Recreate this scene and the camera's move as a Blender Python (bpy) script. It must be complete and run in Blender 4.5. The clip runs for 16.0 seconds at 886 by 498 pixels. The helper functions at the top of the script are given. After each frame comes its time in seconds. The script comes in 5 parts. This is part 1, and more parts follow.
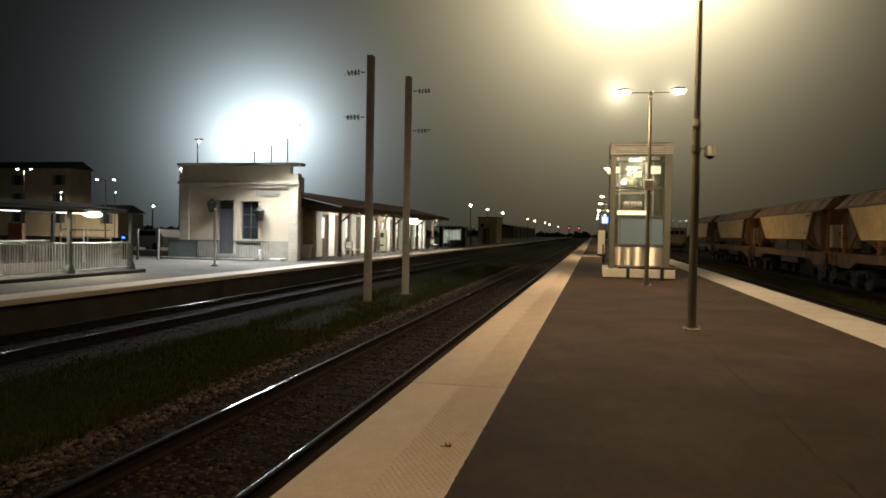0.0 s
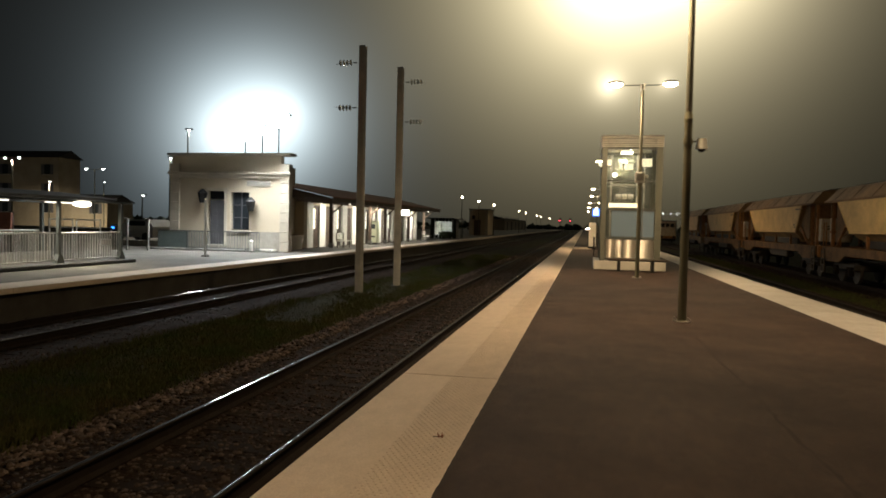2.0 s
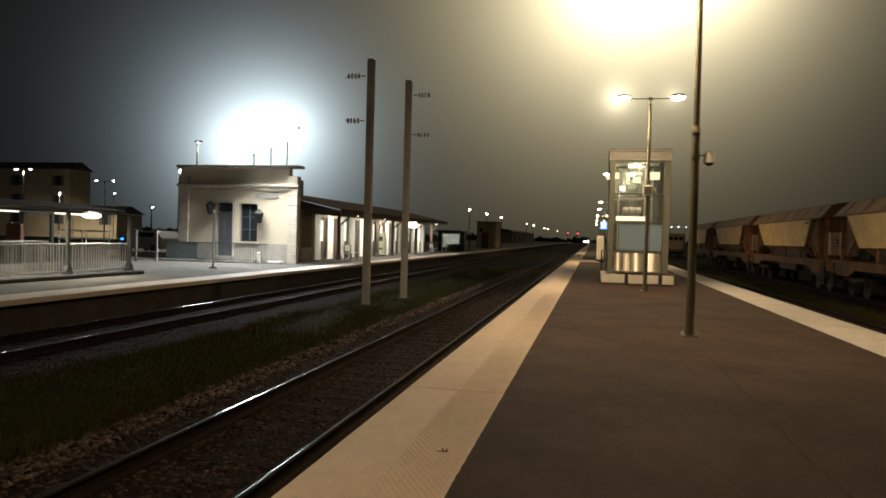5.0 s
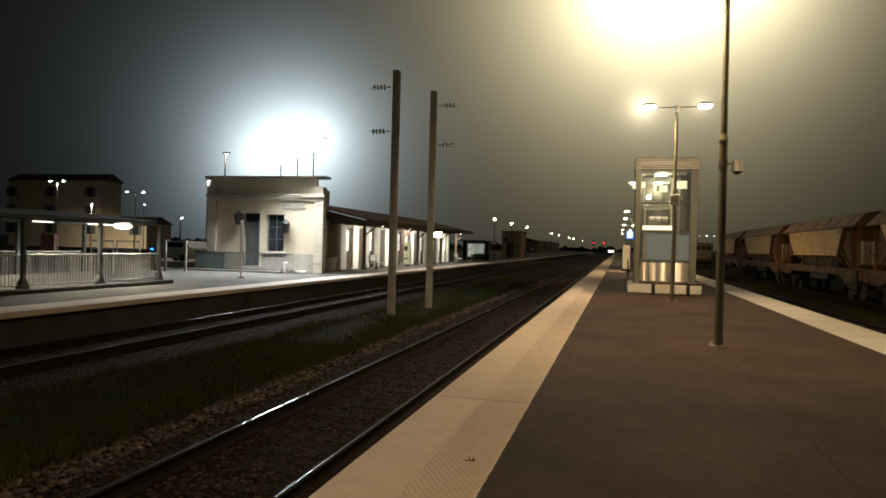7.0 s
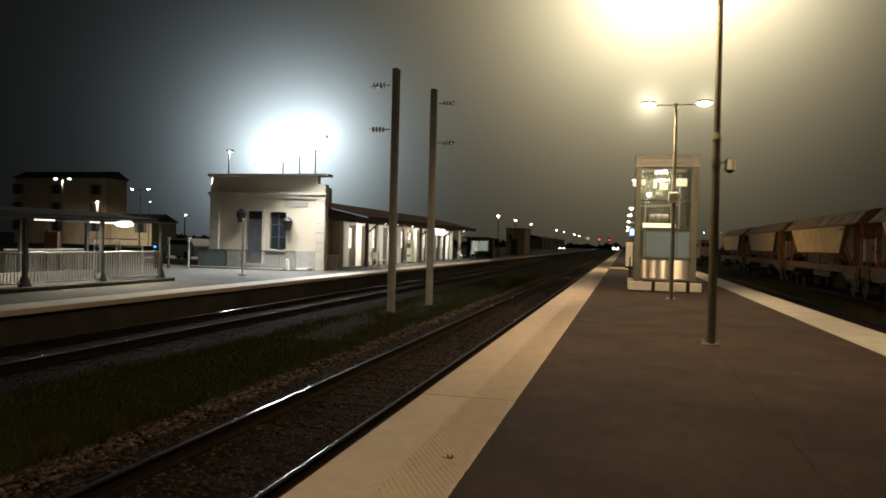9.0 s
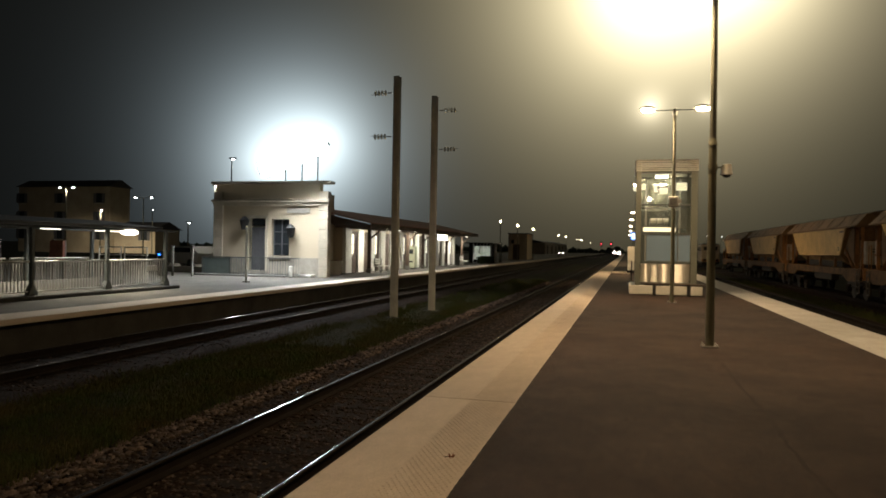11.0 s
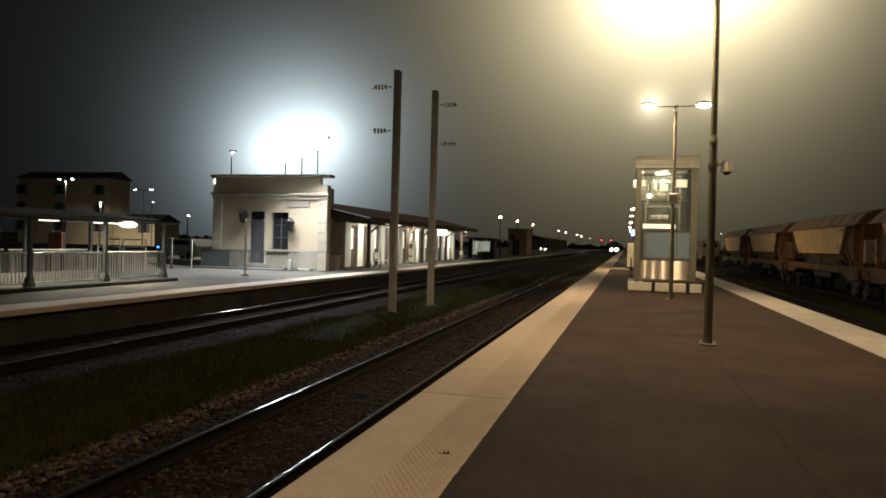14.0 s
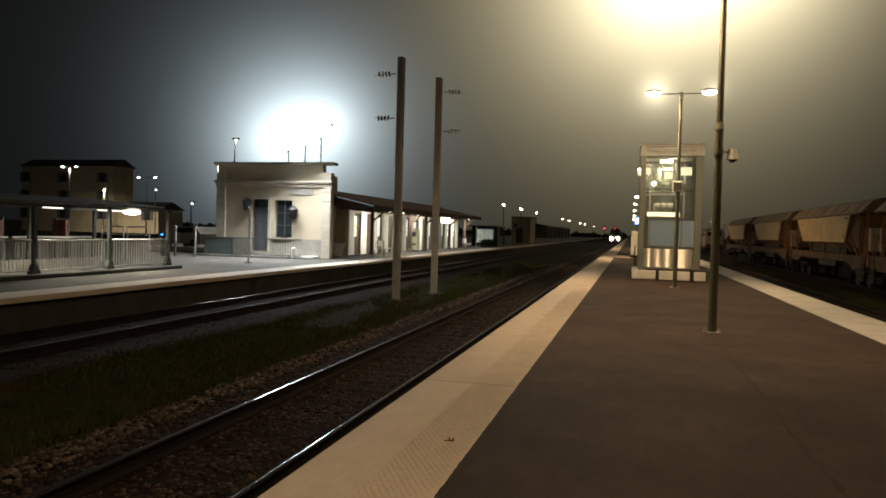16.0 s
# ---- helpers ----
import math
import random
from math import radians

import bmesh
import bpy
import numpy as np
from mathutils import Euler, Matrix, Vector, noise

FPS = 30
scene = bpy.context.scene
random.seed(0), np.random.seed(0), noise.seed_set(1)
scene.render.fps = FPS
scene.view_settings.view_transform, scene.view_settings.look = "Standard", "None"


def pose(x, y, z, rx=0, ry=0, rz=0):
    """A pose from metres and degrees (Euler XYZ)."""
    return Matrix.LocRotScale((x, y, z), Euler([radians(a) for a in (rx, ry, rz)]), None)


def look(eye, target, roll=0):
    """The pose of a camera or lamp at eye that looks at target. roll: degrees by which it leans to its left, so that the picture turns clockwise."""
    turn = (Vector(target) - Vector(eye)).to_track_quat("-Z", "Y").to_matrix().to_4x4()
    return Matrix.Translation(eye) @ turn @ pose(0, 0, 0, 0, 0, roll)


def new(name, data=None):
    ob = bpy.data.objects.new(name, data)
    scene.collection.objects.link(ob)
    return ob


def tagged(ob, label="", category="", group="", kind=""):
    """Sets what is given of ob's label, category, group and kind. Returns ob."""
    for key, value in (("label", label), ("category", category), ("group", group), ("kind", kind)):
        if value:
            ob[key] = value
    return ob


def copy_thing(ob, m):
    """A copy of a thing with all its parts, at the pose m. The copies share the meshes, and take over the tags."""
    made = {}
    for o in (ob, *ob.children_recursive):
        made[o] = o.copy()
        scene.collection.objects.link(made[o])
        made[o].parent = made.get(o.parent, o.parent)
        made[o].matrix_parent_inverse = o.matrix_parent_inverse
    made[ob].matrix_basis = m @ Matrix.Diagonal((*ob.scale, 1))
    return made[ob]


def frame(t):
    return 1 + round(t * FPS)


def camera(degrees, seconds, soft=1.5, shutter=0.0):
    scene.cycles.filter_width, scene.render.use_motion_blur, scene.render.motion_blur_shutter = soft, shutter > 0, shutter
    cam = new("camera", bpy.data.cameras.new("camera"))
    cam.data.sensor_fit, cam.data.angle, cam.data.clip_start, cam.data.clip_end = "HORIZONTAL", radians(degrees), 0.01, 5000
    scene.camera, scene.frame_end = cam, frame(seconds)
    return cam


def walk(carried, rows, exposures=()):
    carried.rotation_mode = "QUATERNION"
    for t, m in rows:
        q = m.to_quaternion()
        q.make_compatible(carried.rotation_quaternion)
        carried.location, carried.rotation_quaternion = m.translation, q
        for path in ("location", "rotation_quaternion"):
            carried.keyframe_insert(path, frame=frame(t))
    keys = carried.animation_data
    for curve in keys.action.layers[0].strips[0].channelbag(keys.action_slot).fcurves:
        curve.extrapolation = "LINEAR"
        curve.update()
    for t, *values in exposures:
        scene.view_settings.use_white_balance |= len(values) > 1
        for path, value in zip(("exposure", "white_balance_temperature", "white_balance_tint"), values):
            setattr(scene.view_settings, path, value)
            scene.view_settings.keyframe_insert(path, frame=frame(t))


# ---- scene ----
cam = camera(64.1, 16.0, soft=1.8)
PATH = [
    (0, (2.786, -0.971, 1.620), (2.3697, 0.9846, 1.5728), 1.01),
    (0.5, (2.767, -0.989, 1.626), (2.3367, 0.9633, 1.5818), 2.11),
    (1, (2.771, -0.963, 1.617), (2.3508, 0.9915, 1.5780), 1.13),
    (1.5, (2.766, -1.001, 1.609), (2.3516, 0.9549, 1.5510), 1.41),
    (2, (2.771, -0.978, 1.615), (2.3800, 0.9825, 1.5449), 1.31),
    (2.5, (2.781, -0.985, 1.612), (2.3759, 0.9716, 1.5342), 0.62),
    (3, (2.789, -0.986, 1.617), (2.3713, 0.9692, 1.5736), 0.47),
    (3.5, (2.781, -0.989, 1.615), (2.3739, 0.9692, 1.5783), 1.19),
    (4, (2.783, -0.968, 1.624), (2.3806, 0.9907, 1.5870), 1.63),
    (6.5, (2.787, -0.994, 1.627), (2.3388, 0.9546, 1.5978), 0.84),
    (7, (2.782, -1.006, 1.624), (2.3001, 0.9350, 1.6139), 1.43),
    (7.5, (2.812, -0.969, 1.623), (2.3837, 0.9849, 1.6108), 1.47),
    (8, (2.820, -0.984, 1.635), (2.4012, 0.9715, 1.6342), 0.53),
    (8.5, (2.900, -0.919, 1.658), (2.4949, 1.0398, 1.6434), 0.92),
    (9, (2.997, -1.029, 1.657), (2.5001, 0.9084, 1.6378), 1.40),
    (9.5, (3.050, -1.167, 1.647), (2.6307, 0.7879, 1.5927), 1.58),
    (10, (3.083, -1.192, 1.666), (2.6015, 0.7491, 1.6364), 1.59),
    (10.2, (3.064, -1.225, 1.661), (2.5748, 0.7146, 1.6606), 1.42),
    (12.5, (3.079, -1.184, 1.662), (2.5684, 0.7492, 1.6463), 0.77),
    (13, (3.091, -1.197, 1.670), (2.5800, 0.7369, 1.6547), 1.65),
    (13.5, (3.080, -1.170, 1.664), (2.5732, 0.7641, 1.6264), 1.49),
    (14, (3.079, -1.167, 1.668), (2.5758, 0.7683, 1.6496), 1.45),
    (14.5, (3.068, -1.196, 1.656), (2.5537, 0.7372, 1.6506), 1.38),
    (15, (3.059, -1.136, 1.646), (2.5864, 0.8071, 1.6108), 1.18),
    (15.5, (3.066, -1.151, 1.665), (2.5625, 0.7832, 1.5975), 1.56),
    (16, (3.057, -1.148, 1.660), (2.5460, 0.7849, 1.6077), 1.52),
]
walk(cam, [(t, look(e, g, r)) for t, e, g, r in PATH], ((0.0, 0.26), (7.5, 0.26), (9.5, 0.13), (16.0, 0.13)))

# ---- night sky: dark, with haze and glare painted in round each bright lamp ----
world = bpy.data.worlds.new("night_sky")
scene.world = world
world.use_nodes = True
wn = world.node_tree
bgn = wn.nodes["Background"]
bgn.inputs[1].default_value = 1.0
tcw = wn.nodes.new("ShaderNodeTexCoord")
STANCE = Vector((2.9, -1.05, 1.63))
# lamp, colour, brightness, spread in degrees: painted glow falls off with the angle from the lamp
PAINTED_HALOES = (
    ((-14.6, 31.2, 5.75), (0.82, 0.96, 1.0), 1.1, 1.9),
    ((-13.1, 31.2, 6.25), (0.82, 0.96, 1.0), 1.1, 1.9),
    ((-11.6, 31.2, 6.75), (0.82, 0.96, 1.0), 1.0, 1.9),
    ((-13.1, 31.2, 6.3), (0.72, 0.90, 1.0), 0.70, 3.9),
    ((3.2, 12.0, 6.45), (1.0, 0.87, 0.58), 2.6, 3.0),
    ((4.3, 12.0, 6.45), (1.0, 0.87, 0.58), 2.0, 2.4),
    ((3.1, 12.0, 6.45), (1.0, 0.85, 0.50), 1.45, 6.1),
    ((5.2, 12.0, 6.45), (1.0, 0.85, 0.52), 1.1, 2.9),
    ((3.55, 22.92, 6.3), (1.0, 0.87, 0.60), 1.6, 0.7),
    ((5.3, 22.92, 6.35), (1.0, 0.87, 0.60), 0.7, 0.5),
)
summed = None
for lamp, col, power, spread in PAINTED_HALOES:
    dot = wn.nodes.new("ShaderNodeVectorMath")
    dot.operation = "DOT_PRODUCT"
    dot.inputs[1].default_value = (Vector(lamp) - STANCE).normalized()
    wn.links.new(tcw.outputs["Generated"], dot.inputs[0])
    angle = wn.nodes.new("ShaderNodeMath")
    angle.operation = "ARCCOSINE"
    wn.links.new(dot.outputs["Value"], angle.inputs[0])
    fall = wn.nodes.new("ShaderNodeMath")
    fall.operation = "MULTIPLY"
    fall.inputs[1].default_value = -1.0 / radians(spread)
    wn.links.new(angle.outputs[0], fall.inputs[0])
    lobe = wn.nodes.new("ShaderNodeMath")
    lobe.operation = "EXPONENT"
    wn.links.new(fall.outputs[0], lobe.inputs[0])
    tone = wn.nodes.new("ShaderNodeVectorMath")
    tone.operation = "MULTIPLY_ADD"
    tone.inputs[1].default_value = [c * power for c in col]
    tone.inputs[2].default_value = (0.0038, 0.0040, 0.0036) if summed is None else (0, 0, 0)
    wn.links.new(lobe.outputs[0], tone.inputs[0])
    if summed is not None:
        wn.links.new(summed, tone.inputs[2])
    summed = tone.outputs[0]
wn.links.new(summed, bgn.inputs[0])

WARM = (1.0, 0.695, 0.375)
COOL = (0.92, 0.97, 1.0)


def area_lamp(name, loc, target, size, watts, colour, spread=180):
    d = bpy.data.lights.new(name, "AREA")
    d.shape, d.size, d.energy, d.color, d.spread = "DISK", size, watts, colour, radians(spread)
    ob = new(name, d)
    ob.matrix_world = look(loc, target)
    return ob


LAMP_ROW = (12.0, 22.92, 50.0, 87.0, 107.0, 136.0, 170.0, 210.0)
LAMP_X = 4.49
for ly in (12.0, 22.92, 50.0, 87.0, 107.0):
    for hx, watts, aim in ((-0.86, 235, -1.1), (0.86, 140, 7.0)):
        area_lamp("lamp_light", (LAMP_X + hx, ly, 6.13), (LAMP_X + aim, ly, 0), 0.30, watts * (1.0 if ly < 20 else 1.5 if hx < 0 else 0.9), WARM, 168)
# the island's next lamp post stands behind the camera
for hx, watts in ((-0.86, 270), (0.86, 80)):
    area_lamp("lamp_light", (LAMP_X + hx, -3.0, 6.13), (LAMP_X + hx * 1.25, -3.0, 0), 0.30, watts, WARM, 150)
# roof floodlights of the station building: three guessed heads filling one lamp's glare
FLOODS = ((-14.6, 5.62), (-13.35, 6.08), (-12.1, 6.54))
for fx, fz in FLOODS:
    area_lamp("flood_light", (fx, 31.2, fz), (fx - 0.4, 29.1, 0.0), 0.5, 450, COOL, 156)
# tubes below the shelter and canopy
area_lamp("tube_light", (-14.0, 16.8, 1.97), (-14.0, 16.8, 0), 0.6, 105, (1.0, 0.9, 0.7))
area_lamp("tube_light", (-13.3, 19.35, 1.88), (-13.0, 19.35, 0), 0.5, 105, (1.0, 0.88, 0.66))
for ty in (42.0, 48.0, 54.5, 65.0):
    area_lamp("canopy_light", (-11.9, ty, 2.70), (-12.6, ty, 0), 0.5, 150, (1.0, 0.95, 0.80))
area_lamp("hall_light", (-13.0, 79.8, 2.08), (-13.0, 80.4, 0), 0.5, 55, (0.9, 1.0, 0.95))
area_lamp("lift_light", (4.5, 28.3, 4.55), (4.5, 28.3, 0), 0.8, 22, (1.0, 0.9, 0.66))
for gy in (84.0, 98.0, 115.0, 240.0):
    area_lamp("globe_light", (-11.95, gy, 4.79), (-12.3, gy + 5.0, 0), 0.05, 520, WARM)


# ---- materials ----
def mat(name, col, rough=0.7, metal=0.0, var=0.25, scale=6.0, fine=60.0, bump=0.15, tint=None, spec=0.5, objspace=False, rand=0.0, mid=0.0):
    m = bpy.data.materials.new(name)
    m.use_nodes = True
    nt = m.node_tree
    bs = nt.nodes["Principled BSDF"]
    bs.inputs["Roughness"].default_value = rough
    bs.inputs["Metallic"].default_value = metal
    bs.inputs["Specular IOR Level"].default_value = spec
    if objspace:
        src = nt.nodes.new("ShaderNodeTexCoord").outputs["Object"]
    else:
        src = nt.nodes.new("ShaderNodeNewGeometry").outputs["Position"]
    n1 = nt.nodes.new("ShaderNodeTexNoise")
    n1.inputs["Scale"].default_value, n1.inputs["Detail"].default_value = scale, 6
    n1.inputs["Roughness"].default_value = 0.65
    n2 = nt.nodes.new("ShaderNodeTexNoise")
    n2.inputs["Scale"].default_value, n2.inputs["Detail"].default_value = fine, 3
    nt.links.new(src, n1.inputs["Vector"])
    nt.links.new(src, n2.inputs["Vector"])
    t2 = tint or tuple(c * 0.55 for c in col)
    mr = nt.nodes.new("ShaderNodeMapRange")
    mr.inputs[1].default_value, mr.inputs[2].default_value = 0.35, 0.72
    mr.inputs[3].default_value, mr.inputs[4].default_value = 0.0, min(1.0, var * 2.2)
    nt.links.new(n1.outputs[0], mr.inputs[0])
    mx = nt.nodes.new("ShaderNodeMix")
    mx.data_type = "RGBA"
    mx.inputs[6].default_value, mx.inputs[7].default_value = (*col, 1), (*t2, 1)
    nt.links.new(mr.outputs[0], mx.inputs[0])
    mr2 = nt.nodes.new("ShaderNodeMapRange")
    mr2.inputs[1].default_value, mr2.inputs[2].default_value = 0.3, 0.7
    mr2.inputs[3].default_value, mr2.inputs[4].default_value = 1 - var * 0.6, 1 + var * 0.45
    nt.links.new(n2.outputs[0], mr2.inputs[0])
    vm = nt.nodes.new("ShaderNodeVectorMath")
    vm.operation = "SCALE"
    nt.links.new(mx.outputs[2], vm.inputs[0])
    nt.links.new(mr2.outputs[0], vm.inputs["Scale"])
    last = vm.outputs[0]
    if mid:
        n3 = nt.nodes.new("ShaderNodeTexNoise")
        n3.inputs["Scale"].default_value, n3.inputs["Detail"].default_value, n3.inputs["Roughness"].default_value = 7.0, 9, 0.85
        stretch = nt.nodes.new("ShaderNodeVectorMath")
        stretch.operation = "MULTIPLY"
        stretch.inputs[1].default_value = (1.0, 0.35, 1.0)
        nt.links.new(src, stretch.inputs[0])
        nt.links.new(stretch.outputs[0], n3.inputs["Vector"])
        mr4 = nt.nodes.new("ShaderNodeMapRange")
        mr4.inputs[1].default_value, mr4.inputs[2].default_value = 0.3, 0.7
        mr4.inputs[3].default_value, mr4.inputs[4].default_value = 1 - mid, 1 + mid
        nt.links.new(n3.outputs[0], mr4.inputs[0])
        vm4 = nt.nodes.new("ShaderNodeVectorMath")
        vm4.operation = "SCALE"
        nt.links.new(last, vm4.inputs[0])
        nt.links.new(mr4.outputs[0], vm4.inputs["Scale"])
        last = vm4.outputs[0]
    if rand:
        oi = nt.nodes.new("ShaderNodeObjectInfo")
        mr3 = nt.nodes.new("ShaderNodeMapRange")
        mr3.inputs[3].default_value, mr3.inputs[4].default_value = 1 - rand, 1 + rand
        nt.links.new(oi.outputs["Random"], mr3.inputs[0])
        vm2 = nt.nodes.new("ShaderNodeVectorMath")
        vm2.operation = "SCALE"
        nt.links.new(last, vm2.inputs[0])
        nt.links.new(mr3.outputs[0], vm2.inputs["Scale"])
        last = vm2.outputs[0]
    nt.links.new(last, bs.inputs["Base Color"])
    rr = nt.nodes.new("ShaderNodeMapRange")
    rr.inputs[3].default_value, rr.inputs[4].default_value = max(0.03, rough - 0.1), min(1, rough + 0.12)
    nt.links.new(n1.outputs[0], rr.inputs[0])
    nt.links.new(rr.outputs[0], bs.inputs["Roughness"])
    if bump:
        bp = nt.nodes.new("ShaderNodeBump")
        bp.inputs["Strength"].default_value, bp.inputs["Distance"].default_value = bump, 0.02
        nt.links.new(n2.outputs[0], bp.inputs["Height"])
        nt.links.new(bp.outputs[0], bs.inputs["Normal"])
    return m


def glow(name, col, strength):
    m = bpy.data.materials.new(name)
    m.use_nodes = True
    bs = m.node_tree.nodes["Principled BSDF"]
    bs.inputs["Base Color"].default_value = (*[c * 0.8 for c in col], 1)
    bs.inputs["Emission Color"].default_value = (*col, 1)
    bs.inputs["Emission Strength"].default_value = strength
    return m


def glass(name, col, rough=0.05, alpha=0.25, metal=0.0):
    m = bpy.data.materials.new(name)
    m.use_nodes = True
    nt = m.node_tree
    bs = nt.nodes["Principled BSDF"]
    bs.inputs["Base Color"].default_value = (*col, 1)
    bs.inputs["Roughness"].default_value = rough
    bs.inputs["Metallic"].default_value = metal
    tr = nt.nodes.new("ShaderNodeBsdfTransparent")
    tr.inputs[0].default_value = (*[0.75 + 0.25 * c for c in col], 1)
    mx = nt.nodes.new("ShaderNodeMixShader")
    mx.inputs[0].default_value = alpha
    nt.links.new(tr.outputs[0], mx.inputs[1])
    nt.links.new(bs.outputs[0], mx.inputs[2])
    nt.links.new(mx.outputs[0], nt.nodes["Material Output"].inputs[0])
    return m


M_ASPHALTLINE = mat("dark_asphalt_line", (0.034, 0.0200, 0.0120), 0.9, var=0.4, scale=3, fine=90, bump=0.4, spec=0.26)
M_ASPHALT = mat("asphalt", (0.048, 0.0258, 0.0155), 0.86, var=0.45, scale=0.7, fine=140, bump=0.5, tint=(0.022, 0.0128, 0.0082), spec=0.30, mid=0.38)
M_COPING = mat("cream_concrete", (0.57, 0.478, 0.385), 0.8, var=0.2, scale=1.3, fine=90, bump=0.15, tint=(0.43, 0.36, 0.28), rand=0.05, mid=0.12)
M_COPINGGREY = mat("grey_edge_concrete", (0.48, 0.465, 0.44), 0.85, var=0.25, scale=1.3, fine=70, bump=0.2, tint=(0.34, 0.31, 0.26), rand=0.06, mid=0.15)
M_CONC = mat("grey_concrete", (0.22, 0.21, 0.19), 0.85, var=0.3, scale=2, fine=50, bump=0.3)
M_DARKCONC = mat("darkened_concrete", (0.05, 0.047, 0.04), 0.92, var=0.4, scale=1.5, fine=40, bump=0.4)
M_WHITEC = mat("white_concrete", (0.68, 0.66, 0.60), 0.8, var=0.2, scale=2.5, fine=50)
M_OPPGROUND = mat("grey_asphalt", (0.125, 0.115, 0.10), 0.9, var=0.35, scale=0.6, fine=90, bump=0.4, spec=0.15, mid=0.3)
M_SOIL = mat("dark_soil", (0.030, 0.030, 0.014), 1.0, var=0.5, scale=0.7, fine=30, bump=0.8, spec=0.02)
# bed colour set dark, which takes in the shade between stones
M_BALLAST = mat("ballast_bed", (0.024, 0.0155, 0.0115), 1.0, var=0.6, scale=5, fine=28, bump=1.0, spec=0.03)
M_RAIL = mat("rusty_rail_steel", (0.015, 0.010, 0.0075), 0.9, metal=0.0, var=0.3, scale=4, fine=60, spec=0.12)
M_RAILTOP = mat("polished_rail_head", (0.62, 0.60, 0.57), 0.09, metal=1.0, var=0.06, scale=0.4, fine=3, bump=0)
# sleepers set near black so that they sink into the bed
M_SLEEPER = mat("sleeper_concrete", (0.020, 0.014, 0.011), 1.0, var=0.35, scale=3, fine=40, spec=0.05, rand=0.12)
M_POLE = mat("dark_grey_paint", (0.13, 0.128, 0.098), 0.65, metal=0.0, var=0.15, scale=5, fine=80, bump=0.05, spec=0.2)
M_OLIVE = mat("olive_grey_paint", (0.20, 0.193, 0.135), 0.7, var=0.2, scale=4, fine=70, bump=0.06, spec=0.15)
M_GALV = mat("galvanised_steel", (0.46, 0.45, 0.42), 0.5, metal=0.35, var=0.2, scale=7, fine=60, bump=0.05)
M_BRUSH = mat("brushed_stainless", (0.92, 0.89, 0.82), 0.40, metal=0.85, var=0.08, scale=2, fine=40, bump=0.0)
# zinc colour lifted to stand in for the bright haze over the masts
M_MAST = mat("lightened_zinc_coating", (0.60, 0.59, 0.55), 0.55, metal=0.0, var=0.25, scale=3, fine=40, bump=0.05, spec=0.3)
M_CLAD = mat("pale_grey_lift_cladding", (0.16, 0.168, 0.14), 0.4, metal=0.2, var=0.12, scale=3, fine=50, bump=0.03)
bsb = M_BRUSH.node_tree.nodes["Principled BSDF"]
tgb = M_BRUSH.node_tree.nodes.new("ShaderNodeTangent")
tgb.direction_type, tgb.axis = "RADIAL", "Z"
bsb.inputs["Anisotropic"].default_value = 0.9
bsb.inputs["Anisotropic Rotation"].default_value = 0.25
M_BRUSH.node_tree.links.new(tgb.outputs[0], bsb.inputs["Tangent"])
M_FRAME = mat("grey_metal_frame", (0.095, 0.105, 0.10), 0.45, metal=0.3, var=0.15, scale=4, fine=60, bump=0.04)
M_DARK = mat("black_metal", (0.025, 0.025, 0.025), 0.5, metal=0.4, var=0.2, scale=6, fine=60, bump=0.05)
M_WHITE = mat("white_enamel", (0.78, 0.77, 0.72), 0.45, var=0.1, scale=6, fine=60, bump=0.04)
M_HOUSE = mat("beige_house_render", (0.42, 0.35, 0.25), 0.92, var=0.35, scale=0.5, fine=20, bump=0.2, tint=(0.27, 0.22, 0.16))
M_RENDERW = mat("beige_render", (0.55, 0.47, 0.345), 0.9, var=0.22, scale=0.9, fine=45, bump=0.25, tint=(0.45, 0.38, 0.28))
M_STONE = mat("pale_stone", (0.55, 0.49, 0.39), 0.88, var=0.25, scale=1.6, fine=40, bump=0.3)
M_GREYSTONE = mat("grey_stone_base", (0.36, 0.33, 0.28), 0.9, var=0.3, scale=2.0, fine=40, bump=0.4)
M_PALE = mat("pale_door_paint", (0.72, 0.71, 0.64), 0.6, var=0.12, scale=2.5, fine=50)
M_WOODD = mat("dark_brown_wood", (0.085, 0.055, 0.038), 0.6, var=0.3, scale=4, fine=50)
M_SHUT = mat("grey_shutter_paint", (0.10, 0.10, 0.11), 0.6, var=0.2, scale=4, fine=50)
M_TILE = mat("red_roof_tile", (0.30, 0.12, 0.07), 0.85, var=0.35, scale=3, fine=40, rand=0.15)
M_OCHRE = mat("ochre_hopper_paint", (0.38, 0.235, 0.09), 0.7, var=0.45, scale=1.1, fine=25, bump=0.12, tint=(0.20, 0.12, 0.06))
M_OCHRELT = mat("pale_ochre_panel_paint", (0.76, 0.53, 0.20), 0.6, var=0.3, scale=1.2, fine=25, bump=0.1, tint=(0.36, 0.25, 0.12))
M_RUSTO = mat("rusty_orange_frame", (0.36, 0.16, 0.045), 0.75, var=0.5, scale=2.2, fine=30, tint=(0.12, 0.06, 0.03))
M_ROOFBR = mat("grimy_brown_roof_paint", (0.27, 0.155, 0.065), 0.75, var=0.45, scale=1.1, fine=25, bump=0.12, tint=(0.12, 0.07, 0.035))
M_LADDER = mat("grimy_ladder_steel", (0.12, 0.10, 0.075), 0.7, metal=0.2, var=0.3, scale=6, fine=40)
M_SILL = mat("dark_brown_sill", (0.17, 0.09, 0.032), 0.85, var=0.5, scale=1.5, fine=30, tint=(0.05, 0.03, 0.018))
M_CAB = mat("dull_white_cabinet", (0.40, 0.37, 0.30), 0.65, var=0.35, scale=3, fine=30, tint=(0.22, 0.16, 0.09))
